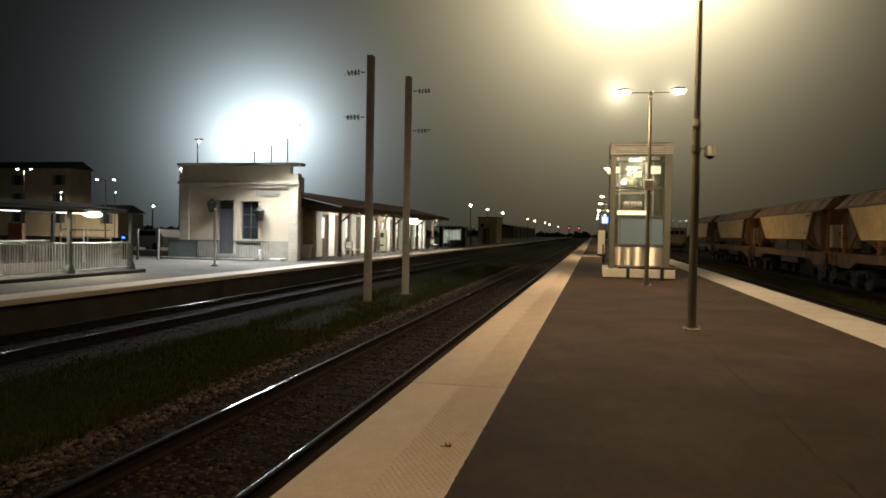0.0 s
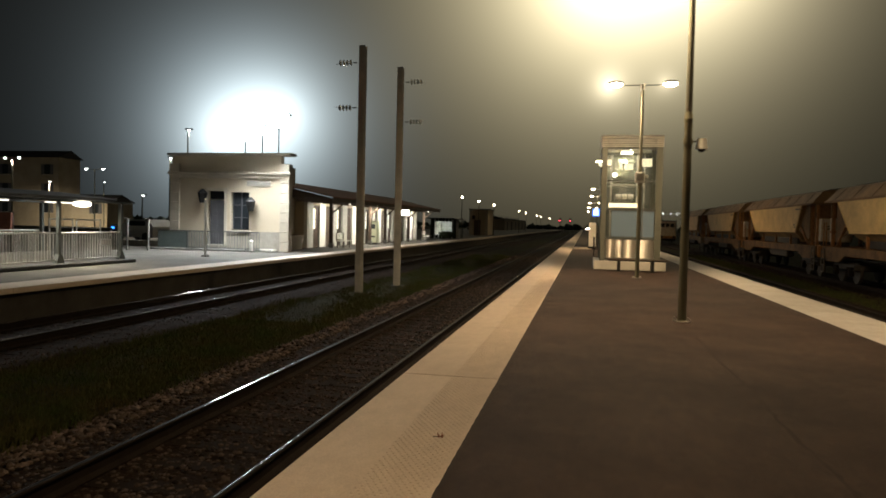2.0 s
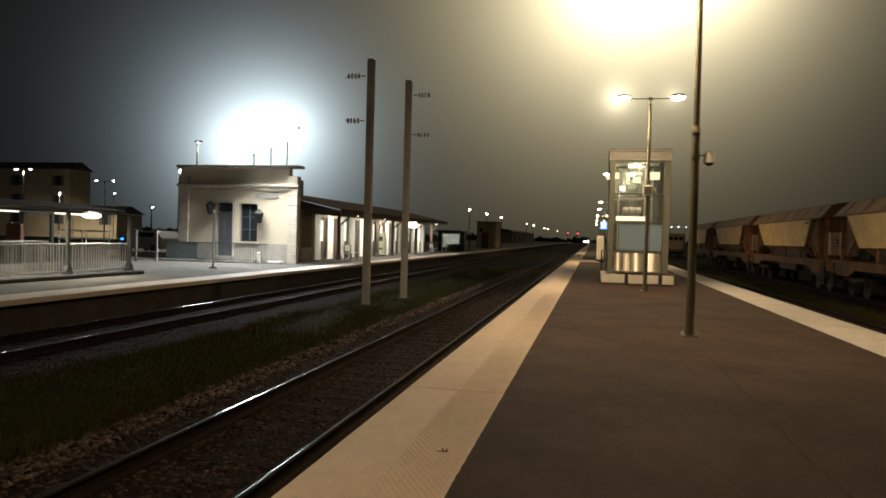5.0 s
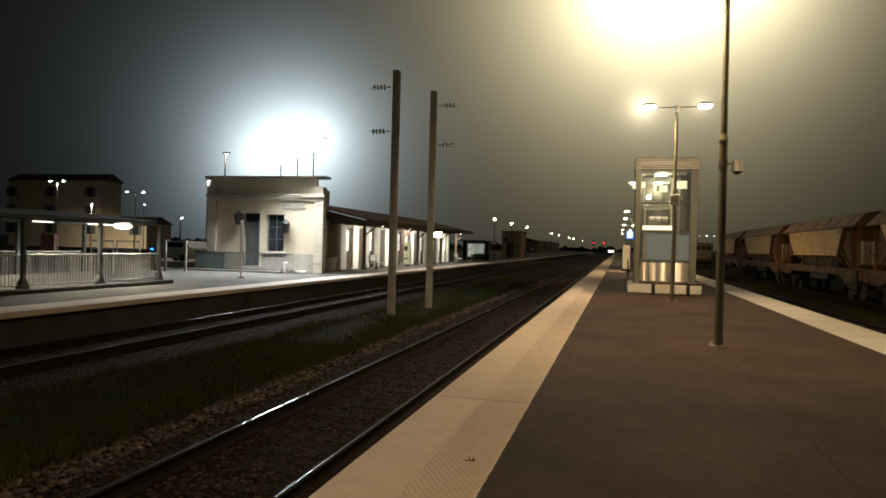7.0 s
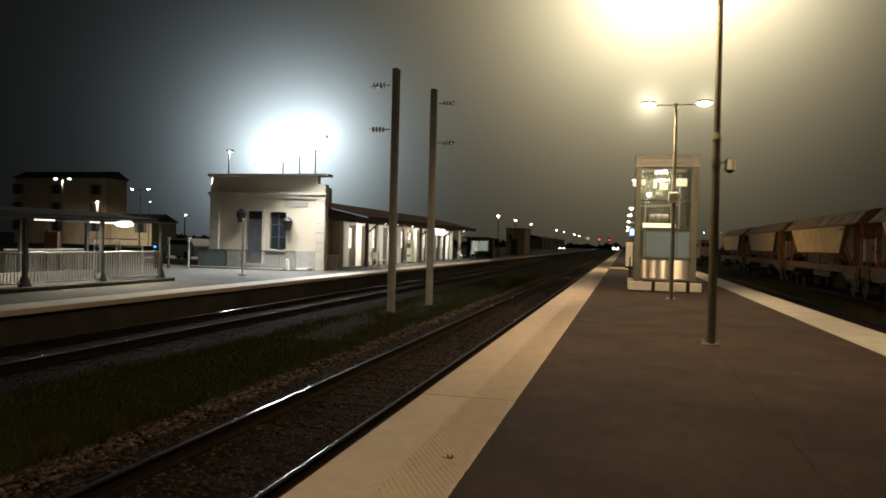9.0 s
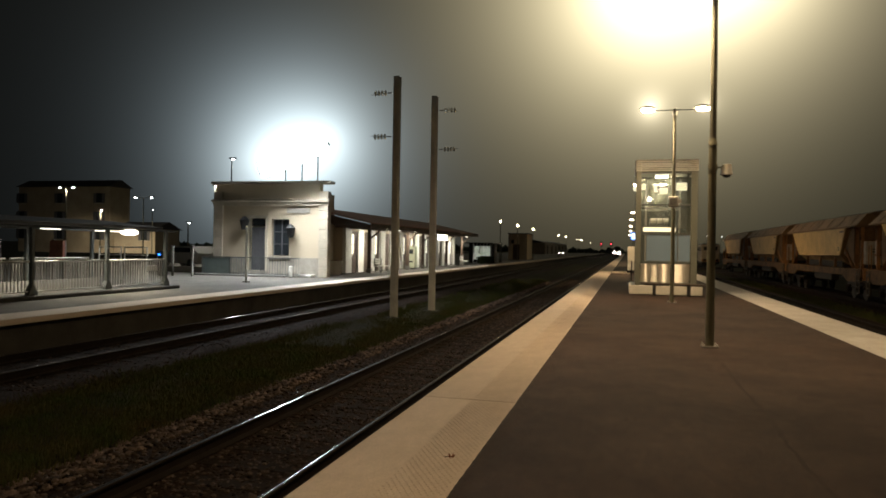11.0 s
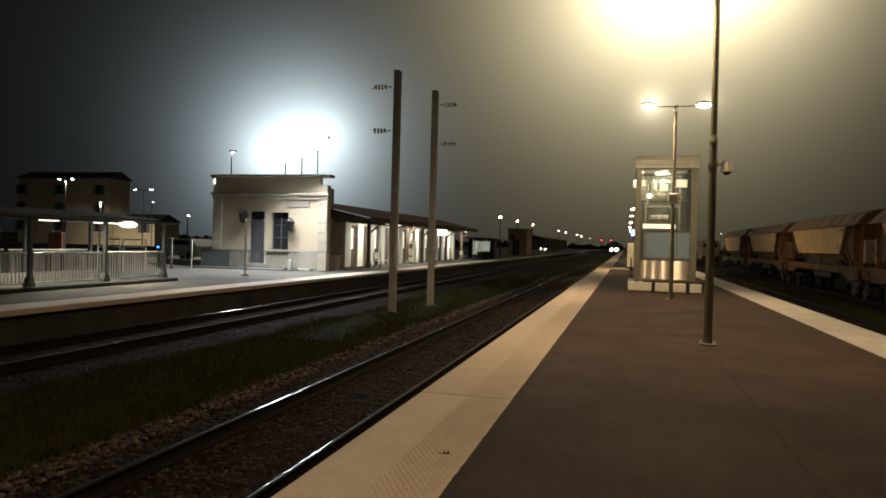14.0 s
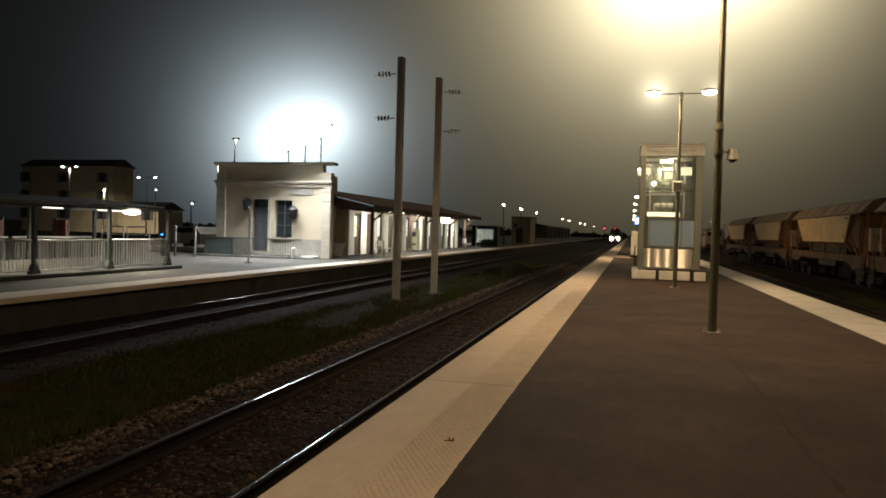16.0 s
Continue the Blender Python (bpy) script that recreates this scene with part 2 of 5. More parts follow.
M_UNDER = mat("grimy_underframe", (0.035, 0.028, 0.022), 0.8, var=0.4, scale=4, fine=40)
M_GRASS = mat("dark_grass", (0.045, 0.068, 0.021), 0.9, var=0.5, scale=1.2, fine=20, bump=0, tint=(0.085, 0.066, 0.030), spec=0.04)
M_LEAF = mat("tree_foliage", (0.040, 0.060, 0.025), 0.8, var=0.4, scale=0.6, fine=9, bump=0)
M_BARK = mat("tree_bark", (0.09, 0.07, 0.05), 0.9, var=0.4, scale=4, fine=30, bump=0.5)
M_LIME = mat("yellow_green_enamel", (0.52, 0.54, 0.38), 0.5, var=0.12, scale=4, fine=50)
M_TEAL = mat("dark_teal_sheet", (0.125, 0.155, 0.145), 0.5, var=0.2, scale=3, fine=40, bump=0.03)
M_BLUE = glow("blue_screen_glow", (0.08, 0.25, 1.0), 2.2)
M_SCREEN = glow("white_screen_glow", (0.80, 0.90, 1.0), 2.6)
M_GLOWW = glow("warm_lamp_glow", (1.0, 0.76, 0.44), 95)
M_GLOWFAR = glow("warm_globe_glow", (1.0, 0.80, 0.50), 16)
M_GLOWC = glow("cool_flood_glow", (0.85, 0.97, 1.0), 22)
M_GLOWT = glow("tube_glow", (1.0, 0.93, 0.78), 6)
M_TUBE = glow("thin_tube_glow", (1.0, 0.93, 0.80), 2.2)
M_GLOWS = glow("lift_fixture_glow", (1.0, 0.92, 0.66), 0.9)
M_SLATE = mat("dark_slate", (0.035, 0.033, 0.035), 0.8, var=0.3, scale=3, fine=30)
M_GLOWLED = glow("white_led_glow", (0.92, 0.98, 1.0), 10)
M_REDLAMP = glow("red_signal_glow", (1.0, 0.04, 0.07), 9)
M_BLUELAMP = glow("blue_indicator_glow", (0.03, 0.22, 1.0), 4)
M_HEAD = glow("train_headlamp_glow", (1.0, 0.86, 0.62), 120)
M_CARHEAD = glow("car_headlamp_glow", (1.0, 0.86, 0.66), 30)
M_WINGLOW = glow("lit_window_glow", (1.0, 0.95, 0.74), 1.3)
M_GLASS = glass("clear_lift_glass", (0.72, 0.78, 0.72), 0.10, 0.16, 0.85)
M_BLUEGLASS = glass("frosted_blue_glass", (0.25, 0.35, 0.47), 0.28, 0.62)
M_DARKGLASS = mat("dark_window_glass", (0.03, 0.035, 0.04), 0.12, var=0.1, bump=0)


# ---- small builders ----
def box(bm, x0, x1, y0, y1, z0, z1, bev=0.0):
    r = bmesh.ops.create_cube(bm, size=1.0)
    vs = r["verts"]
    for v in vs:
        v.co = Vector(((x0 + x1) / 2 + v.co.x * (x1 - x0), (y0 + y1) / 2 + v.co.y * (y1 - y0), (z0 + z1) / 2 + v.co.z * (z1 - z0)))
    if bev:
        es = {e for v in vs for e in v.link_edges}
        bmesh.ops.bevel(bm, geom=list(es), offset=bev, segments=1, affect="EDGES", profile=0.5)
    return bm


def rod(bm, a, b, r0, r1=None, seg=12):
    r1 = r0 if r1 is None else r1
    a, b = Vector(a), Vector(b)
    d = b - a
    m = Matrix.Translation((a + b) / 2) @ d.to_track_quat("Z", "Y").to_matrix().to_4x4()
    bmesh.ops.create_cone(bm, cap_ends=True, segments=seg, radius1=r0, radius2=r1, depth=d.length, matrix=m)
    return bm


def ball(bm, c, r, squash=(1, 1, 1), u=14, v=9):
    m = Matrix.Translation(c) @ Matrix.Diagonal((*squash, 1))
    bmesh.ops.create_uvsphere(bm, u_segments=u, v_segments=v, radius=r, matrix=m)
    return bm


def prism(bm, pts, axis, a, b):
    """Extrudes a closed outline from a to b along an axis (0: x, 1: y, 2: z)."""
    def put(p, t):
        return {0: (t, p[0], p[1]), 1: (p[0], t, p[1]), 2: (p[0], p[1], t)}[axis]
    va = [bm.verts.new(put(p, a)) for p in pts]
    vb = [bm.verts.new(put(p, b)) for p in pts]
    n = len(pts)
    bm.faces.new(va)
    bm.faces.new(vb[::-1])
    for i in range(n):
        bm.faces.new((va[i], vb[i], vb[(i + 1) % n], va[(i + 1) % n]))
    bmesh.ops.recalc_face_normals(bm, faces=bm.faces[:])
    return bm


def mesh_of(name, bm, material, smooth=False):
    me = bpy.data.meshes.new(name)
    bmesh.ops.recalc_face_normals(bm, faces=bm.faces[:])
    if smooth:
        caps = list({e for f in bm.faces if len(f.verts) > 4 for e in f.edges})
        if caps:
            bmesh.ops.split_edges(bm, edges=caps)
    bm.to_mesh(me)
    bm.free()
    if smooth:
        for p in me.polygons:
            p.use_smooth = len(p.vertices) <= 4
    me.materials.append(material)
    return me


def part(name, bm, material, parent=None, label="", smooth=False):
    ob = new(name, mesh_of(name, bm, material, smooth) if isinstance(bm, bmesh.types.BMesh) else bm)
    if parent is not None:
        ob.parent = parent
    return tagged(ob, label)


def thing(name, loc, label, category, group="", kind=""):
    ob = new(name)
    ob.empty_display_size = 0.2
    ob.location = loc
    return tagged(ob, label, category, group, kind)


def B(*a, bev=0.0):
    return box(bmesh.new(), *a, bev=bev)


def R(a, b, r0, r1=None, seg=12):
    return rod(bmesh.new(), a, b, r0, r1, seg)


# ---- setting: ground, platforms, tracks ----
RAIL_Z = -0.55
bm = bmesh.new()
gx = [-3000, -600, -150, -60, -25, -9.9, -6.4, -5.6, -4.7, -3.7, -3.0, -2.6, 0.93, 3, 8.2, 12, 17.5, 25, 60, 150, 600, 3000]
gz = {-6.4: -0.86, -5.6: -0.80, -4.7: -0.76, -3.7: -0.78, -3.0: -0.84}
gy = [-400, -60, -20, 0, 10, 20, 40, 70, 120, 200, 400, 1000, 3800]
grid = [[bm.verts.new((x, y, gz.get(x, -0.86))) for y in gy] for x in gx]
for i in range(len(gx) - 1):
    for j in range(len(gy) - 1):
        bm.faces.new((grid[i][j], grid[i + 1][j], grid[i + 1][j + 1], grid[i][j + 1]))
tagged(part("ground", bm, M_SOIL), "dark bare soil and weeds round the tracks", "ground", kind="structure")

platform = thing("platform", (0, 0, 0), "island platform of dark asphalt with cream concrete edges", "platform", kind="structure")
part("asphalt_surface", B(1.935, 7.115, -30, 420, -0.86, -0.004), M_ASPHALT, platform)
part("platform_wall", B(1.03, 1.93, -30, 420, -0.86, -0.13), M_CONC, platform)
part("platform_wall", B(7.12, 8.14, -30, 420, -0.86, -0.13), M_CONC, platform)
far_platform = thing("platform_opposite", (0, 0, 0), "grey asphalt side platform with a pale edge strip", "platform", kind="structure")
part("asphalt_surface", B(-45, -10.55, -30, 420, -0.86, -0.004), M_OPPGROUND, far_platform)
# wall colour darkened to stand in for the shade below the edge
part("platform_wall", B(-10.545, -9.75, -30, 420, -0.86, -0.13), M_DARKCONC, far_platform)


def rail_mesh(y0, y1):
    bm = bmesh.new()
    pro = [(-0.07, -0.17), (0.07, -0.17), (0.07, -0.155), (0.012, -0.13), (0.012, -0.045), (0.034, -0.035), (-0.034, -0.035), (-0.012, -0.045), (-0.012, -0.13), (-0.07, -0.155)]
    prism(bm, pro, 1, y0, y1)
    return mesh_of("rail", bm, M_RAIL)


def rail_head_mesh(y0, y1, material, worn=0.011):
    bm = bmesh.new()
    pro = [(-0.036, -0.034), (0.036, -0.034)] + [(0.022 + 0.014 * math.cos(a), -0.014 + 0.013 * math.sin(a)) for a in np.linspace(0, math.pi / 2, 9)]
    pro += [(0.0075, -0.0003), (0.0, 0.0), (-0.0075, -0.0003)] + [(-0.022 - 0.014 * math.sin(a), -0.014 + 0.013 * math.cos(a)) for a in np.linspace(0, math.pi / 2, 9)]
    prism(bm, pro, 1, y0, y1)
    bmesh.ops.delete(bm, geom=[f for f in bm.faces if abs(f.normal.y) > 0.9], context="FACES_ONLY")
    me = mesh_of("rail_head", bm, material, True)
    me.materials.append(M_RAIL)
    for p in me.polygons:
        p.material_index = 0 if p.normal.z > 0.7 and abs(p.center.x) < worn else 1
    return me


RAIL_ME, HEAD_ME, DULL_ME = rail_mesh(-30, 900), rail_head_mesh(-30, 900, M_RAILTOP), rail_head_mesh(-30, 900, M_RAIL)
WIDE_ME = rail_head_mesh(-30, 900, M_RAILTOP, 0.03)
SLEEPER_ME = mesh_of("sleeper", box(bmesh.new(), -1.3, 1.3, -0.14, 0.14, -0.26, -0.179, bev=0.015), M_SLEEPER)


def track(xc, label, sleepers):
    tr = thing("railway_track", (xc, 0, RAIL_Z), label, "railway track", "railway tracks", "structure")
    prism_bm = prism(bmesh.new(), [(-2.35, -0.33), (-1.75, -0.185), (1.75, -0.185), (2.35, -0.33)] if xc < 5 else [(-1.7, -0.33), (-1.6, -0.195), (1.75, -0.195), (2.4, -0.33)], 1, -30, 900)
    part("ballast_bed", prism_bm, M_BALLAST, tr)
    for s in (-0.7525, 0.7525):
        r = part("rail", RAIL_ME, None, tr)
        r.location.x = s
        part("rail_head", (WIDE_ME if xc < -5 and s < 0 else HEAD_ME) if xc < 5 else DULL_ME, None, r, "polished steel running surface" if xc < 5 else "dull rusty running surface")
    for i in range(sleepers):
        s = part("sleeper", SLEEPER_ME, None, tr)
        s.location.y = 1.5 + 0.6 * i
    return tr


track(-0.7525, "railway track with worn shiny rails on brown ballast", 90)
track(-7.75, "railway track beside the opposite platform on dark ballast", 80)
track(9.95, "unlit railway track on dark ballast", 50)
track(15.1, "siding track carrying the freight wagons", 20)


# ---- lamp posts on the island ----
def lamp_post(y, stout):
    group = "island lamp posts"
    lp = thing("lamp_post", (LAMP_X, y, 0), "tall dark green lamp post with two glowing warm heads" if stout else "slim olive grey lamp post with two glowing warm heads", "lamp post", group)
    part("base_plate", B(-0.145, 0.145, -0.145, 0.145, 0, 0.02, bev=0.005), M_CONC, lp, "galvanised base plate")
    for bx in (-0.11, 0.11):
        for by in (-0.11, 0.11):
            part("bolt", R((bx, by, 0.018), (bx, by, 0.06), 0.016, seg=6), M_GALV, lp)
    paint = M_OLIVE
    part("lower_pole", R((0, 0, 0.02), (0, 0, 3.56), 0.074 if stout else 0.068, 0.068 if stout else 0.060, 20), paint, lp, smooth=True)
    part("collar", R((0, 0, 3.54), (0, 0, 3.66), 0.078 if stout else 0.066, 0.060, 20), paint, lp, smooth=True)
    # upper pole coloured darker to offset the close light of its own heads
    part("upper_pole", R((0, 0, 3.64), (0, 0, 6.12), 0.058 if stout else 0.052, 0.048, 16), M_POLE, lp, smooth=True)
    part("crossarm", R((-0.8, 0, 6.26), (0.8, 0, 6.26), 0.018), M_MAST, lp)
    part("mast_cap", R((0, 0, 6.1), (0, 0, 6.3), 0.065), M_GALV, lp)
    for s in (-1, 1):
        bm = bmesh.new()
        ball(bm, (s * 0.86, 0, 6.33), 0.2, (1.25, 0.8, 0.42))
        bmesh.ops.bisect_plane(bm, geom=bm.verts[:] + bm.edges[:] + bm.faces[:], plane_co=(0, 0, 6.31), plane_no=(0, 0, -1), clear_outer=True)
        bmesh.ops.holes_fill(bm, edges=bm.edges[:])
        hd = part("lamp_head", bm, M_POLE, lp, "domed grey lamp housing")
        bm = ball(bmesh.new(), (s * 0.86, 0, 6.30), 0.19, (1.15, 0.85, 0.55))
        part("diffuser", bm, M_GLOWW, hd, "glowing warm lamp glass", True)
    return lp


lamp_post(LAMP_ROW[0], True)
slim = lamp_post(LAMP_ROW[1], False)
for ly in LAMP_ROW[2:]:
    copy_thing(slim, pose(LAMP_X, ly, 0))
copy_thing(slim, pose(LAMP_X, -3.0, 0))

cctv = thing("security_camera", (4.72, 12, 2.96), "white dome security camera on the lamp post", "camera")
part("bracket", R((-0.19, 0, 0.19), (0.0, 0, 0.19), 0.014), M_OLIVE, cctv)
part("clamp", R((-0.23, 0, 0.14), (-0.23, 0, 0.24), 0.08, seg=18), M_OLIVE, cctv)
part("housing", R((0, 0, 0.06), (0, 0, 0.24), 0.105, 0.08, 18), M_WHITE, cctv, smooth=False)
part("dome", ball(bmesh.new(), (0, 0, 0.06), 0.07, (1, 1, 0.8)), M_DARKGLASS, cctv, "dark glass dome", True)

spk = thing("loudspeaker_box", (4.47, 22.72, 3.10), "white loudspeaker box strapped to the lamp post", "loudspeaker")
part("cabinet", B(-0.15, 0.15, -0.13, 0.1, 0, 0.33, bev=0.015), M_WHITE, spk)
part("grille", B(-0.11, 0.11, -0.145, -0.132, 0.05, 0.28), M_GALV, spk)
part("strap", R((0.0, 0.2, 0.14), (0.0, 0.2, 0.2), 0.1, seg=14), M_GALV, spk)
part("side_horn", R((0.15, -0.02, 0.17), (0.22, -0.08, 0.2), 0.03, 0.07), M_GALV, spk)

# ---- glass lift tower ----
lift = thing("lift_tower", (4.49, 27.1, 0), "glass and grey steel lift tower, lit from inside", "lift")
part("plinth", B(-1.34, 1.35, 0.0, 2.9, 0, 0.34, bev=0.02), M_WHITEC, lift, "white concrete plinth")
FX0, FX1, FD = -1.13, 1.14, 2.5
for px, w in ((FX0, 0.2), (FX1 - 0.24, 0.24)):
    for py in (0.1, FD - 0.2):
        part("corner_post", B(px, px + w, py, py + 0.2, 0.34, 5.14, bev=0.01), M_CLAD, lift, "pale grey metal corner cladding")
for z, h in ((0.36, 0.1), (1.2, 0.08), (2.3, 0.09), (3.42, 0.06), (4.66, 0.08), (5.06, 0.08)):
    part("front_beam", B(FX0 + 0.2, FX1 - 0.24, 0.12, 0.24, z, z + h), M_FRAME, lift)
    part("back_beam", B(FX0 + 0.2, FX1 - 0.24, FD - 0.18, FD - 0.06, z, z + h), M_FRAME, lift)
    for sx in (FX0 + 0.04, FX1 - 0.16):
        part("side_beam", B(sx, sx + 0.12, 0.3, FD - 0.2, z, z + h), M_FRAME, lift)
for z0, z1 in ((2.4, 3.41), (3.49, 4.65)):
    g = part("glass_pane", B(FX0 + 0.2, FX1 - 0.24, 0.17, 0.185, z0, z1), M_GLASS, lift)
    g.visible_shadow = False
    for sx in (FX0 + 0.09, FX1 - 0.11):
        g = part("glass_pane", B(sx, sx + 0.015, 0.3, FD - 0.2, z0, z1), M_GLASS, lift)
        g.visible_shadow = False
    g = part("glass_pane", B(FX0 + 0.2, FX1 - 0.24, FD - 0.12, FD - 0.105, z0, z1), M_GLASS, lift)
    g.visible_shadow = False
g = part("blue_glass_panel", B(FX0 + 0.42, 0.42, 0.16, 0.18, 1.29, 2.29), M_BLUEGLASS, lift, "frosted pale blue glass panel")
g = part("blue_glass_panel", B(0.46, 0.88, 0.16, 0.18, 1.29, 2.29), M_BLUEGLASS, lift, "frosted pale blue glass panel")
part("glass_pane", B(FX0 + 0.2, FX0 + 0.39, 0.16, 0.18, 1.29, 2.29), M_GLASS, lift)
part("mullion", B(FX0 + 0.39, FX0 + 0.42, 0.14, 0.2, 1.29, 2.29), M_FRAME, lift)
part("mullion", B(0.425, 0.455, 0.14, 0.2, 1.29, 2.29), M_FRAME, lift)
for x0, x1, bulge in ((FX0 + 0.21, -0.55, 0.05), (-0.54, -0.3, -0.02), (-0.29, 0.27, 0.06), (0.28, FX1 - 0.25, 0.04)):
    bm = bmesh.new()
    n = 10
    front = [(x0 + (x1 - x0) * k / n, 0.15 - bulge * math.sin(math.pi * k / n)) for k in range(n + 1)]
    prism(bm, front + [(x1, 0.19), (x0, 0.19)], 2, 0.47, 1.18)
    part("kick_panel", bm, M_BRUSH, lift, "brushed stainless steel panel", True)
for i in range(6):
    z = 4.75 + i * 0.068
    part("louvre_slat", B(FX0 - 0.02, FX1 + 0.02, 0.06, 0.085, z, z + 0.042, bev=0.005), M_WHITE, lift)
    part("louvre_slat", B(FX0 - 0.045, FX0 - 0.02, 0.06, FD, z, z + 0.042, bev=0.005), M_WHITE, lift)
part("roof", B(FX0 - 0.03, FX1 + 0.03, 0.09, FD + 0.05, 5.15, 5.19, bev=0.01), M_GALV, lift)
# what shows behind the panes
for x0, x1, z0, z1, y in ((-0.98, -0.76, 4.07, 4.30, 0.5), (-0.44, -0.34, 4.0, 4.28, 0.9), (-0.23, 0.07, 3.92, 4.16, 0.7), (0.37, 0.77, 4.03, 4.33, 0.45)):
    # boxes are no lamps; their glow stands in for lamplight on them
    part("glowing_box", B(x0, x1, y, y + 0.12, z0, z1, bev=0.01), M_GLOWS, lift, "pale box with its lamplit shine put in as glow")
part("ceiling_lamp", B(-0.4, 0.05, 0.5, 1.0, 4.56, 4.62), M_GLOWT, lift, "glowing lamp below the roof")
part("round_lamp", ball(bmesh.new(), (-0.62, 0.6, 3.70), 0.09), M_GLOWT, lift, "small round glowing lamp", True)
part("lintel_light", B(-0.84, 0.35, 0.10, 0.118, 2.42, 2.58), M_GLOWS, lift, "lit panel over the door")
part("shaft_panel", B(-0.9, 0.2, FD - 0.4, FD - 0.34, 0.4, 3.3), M_FRAME, lift)
part("shaft_panel", B(0.3, 0.88, FD - 0.6, FD - 0.54, 2.6, 4.6), M_FRAME, lift)
part("motor", B(-0.6, 0.1, 0.9, 1.4, 2.62, 2.95, bev=0.04), M_GALV, lift)
for i in range(3):
    part("motor_drum", R((-0.55 + i * 0.24, 0.7, 2.86), (-0.37 + i * 0.24, 0.7, 2.86), 0.1, seg=14), M_WHITE, lift)
part("guide_rail", B(-0.75, -0.68, 1.6, 1.68, 0.4, 4.6), M_GALV, lift)
part("guide_rail", B(0.55, 0.62, 1.6, 1.68, 0.4, 4.6), M_GALV, lift)
part("cable_tray", B(0.22, 0.30, 0.8, 0.85, 2.5, 4.5), M_WHITE, lift)
part("cross_bracket", B(-0.7, 0.6, 1.2, 1.28, 3.3, 3.38), M_GALV, lift)
part("wall_lamp", ball(bmesh.new(), (FX0 - 0.02, 1.0, 4.15), 0.1), M_GLOWS, lift, "glowing wall lamp", True)

bench = thing("bench", (4.75, 26.55, 0), "dark metal bench with a slatted wooden seat", "bench")
for i in range(4):
    part("seat_slat", B(-1.1, 1.12, -0.2 + i * 0.1, -0.11 + i * 0.1, 0.42, 0.455, bev=0.008), M_WOODD, bench)
part("seat_rail", B(-1.05, 1.05, -0.02, 0.03, 0.37, 0.42), M_DARK, bench)
for lx in (-0.68, 0.55):
    part("leg", B(lx - 0.06, lx + 0.06, -0.16, 0.16, 0, 0.37, bev=0.01), M_DARK, bench)

# ---- screen, totem and barrier past the lift ----
totem = thing("timetable_totem", (3.35, 55.0, 0), "white timetable totem on the platform", "information board")
part("panel", B(-0.25, 0.32, -0.08, 0.08, 0.15, 2.0, bev=0.03), M_WHITE, totem)
part("foot", B(-0.3, 0.37, -0.14, 0.14, 0, 0.15), M_DARK, totem)
part("poster", B(-0.18, 0.25, -0.095, -0.082, 0.8, 1.8), M_PALE, totem)
scr = thing("departure_screen", (3.55, 50.4, 0), "glowing blue departure screen on a grey pole", "display screen")
part("pole", R((0.05, 0.1, 0), (0.05, 0.1, 3.3), 0.04), M_POLE, scr)
part("casing", B(-0.27, 0.24, -0.1, 0.08, 2.42, 2.95, bev=0.02), M_DARK, scr)
part("display", B(-0.25, 0.22, -0.115, -0.102, 2.44, 2.93), M_BLUE, scr, "blue glowing display")
part("bright_field", B(-0.17, 0.10, -0.122, -0.116, 2.52, 2.86), M_SCREEN, scr, "white glowing field")
bar = thing("barrier_post", (3.32, 40.5, 0), "black metal barrier rail beside the lift", "barrier")
for s in (0, 1.1):
    part("post", R((0, s, 0), (0, s, 1.05), 0.035), M_DARK, bar)
part("handrail", R((0, -0.05, 1.05), (0, 1.15, 1.05), 0.035), M_DARK, bar)
part("midrail", R((0, 0, 0.55), (0, 1.1, 0.55), 0.025), M_DARK, bar)
part("board", B(-0.01, 0.01, 0.05, 1.05, 0.2, 0.98), M_DARK, bar)
tb = part("crossing_band", B(1.96, 3.3, 52.6, 58.6, -0.003, 0.008), M_COPING)
tagged(tb, "pale tactile band across the platform", "tactile paving", kind="structure")

# ---- catenary masts ----
def catenary_mast(x, y, side):
    m = thing("catenary_mast", (x, y, -0.8), "grey steel catenary mast standing in the grass", "mast", "catenary masts")
    w = 0.105
    bm = bmesh.new()
    box(bm, -w, w, -0.12, -0.10, 0, 8.3)
    box(bm, -w, w, 0.10, 0.12, 0, 8.3)
    box(bm, -0.008, 0.008, -0.10, 0.10, 0, 8.3)
    part("beam", bm, M_MAST, m)
    part("footing", B(-0.28, 0.28, -0.28, 0.28, -0.15, 0.04, bev=0.03), M_DARKCONC, m)
    for z, z2 in ((7.75, 7.6), (6.25, 6.35)):
        ins = part("insulator", R((side * 0.2, 0, z), (side * 0.34, 0, z), 0.02), M_WOODD, m)
        for k in range(4):
            part("disc", R((side * (0.42 + k * 0.12), 0, z), (side * (0.46 + k * 0.12), 0, z), 0.105, 0.06), M_WHITE, ins, "glazed porcelain disc")
        part("arm", R((side * 0.34, 0, z), (side * 0.95, 0, z + (z2 - z) * 0.3), 0.008), M_MAST, m)
    return m


catenary_mast(-4.65, 21.85, -1)
catenary_mast(-4.22, 25.15, 1)

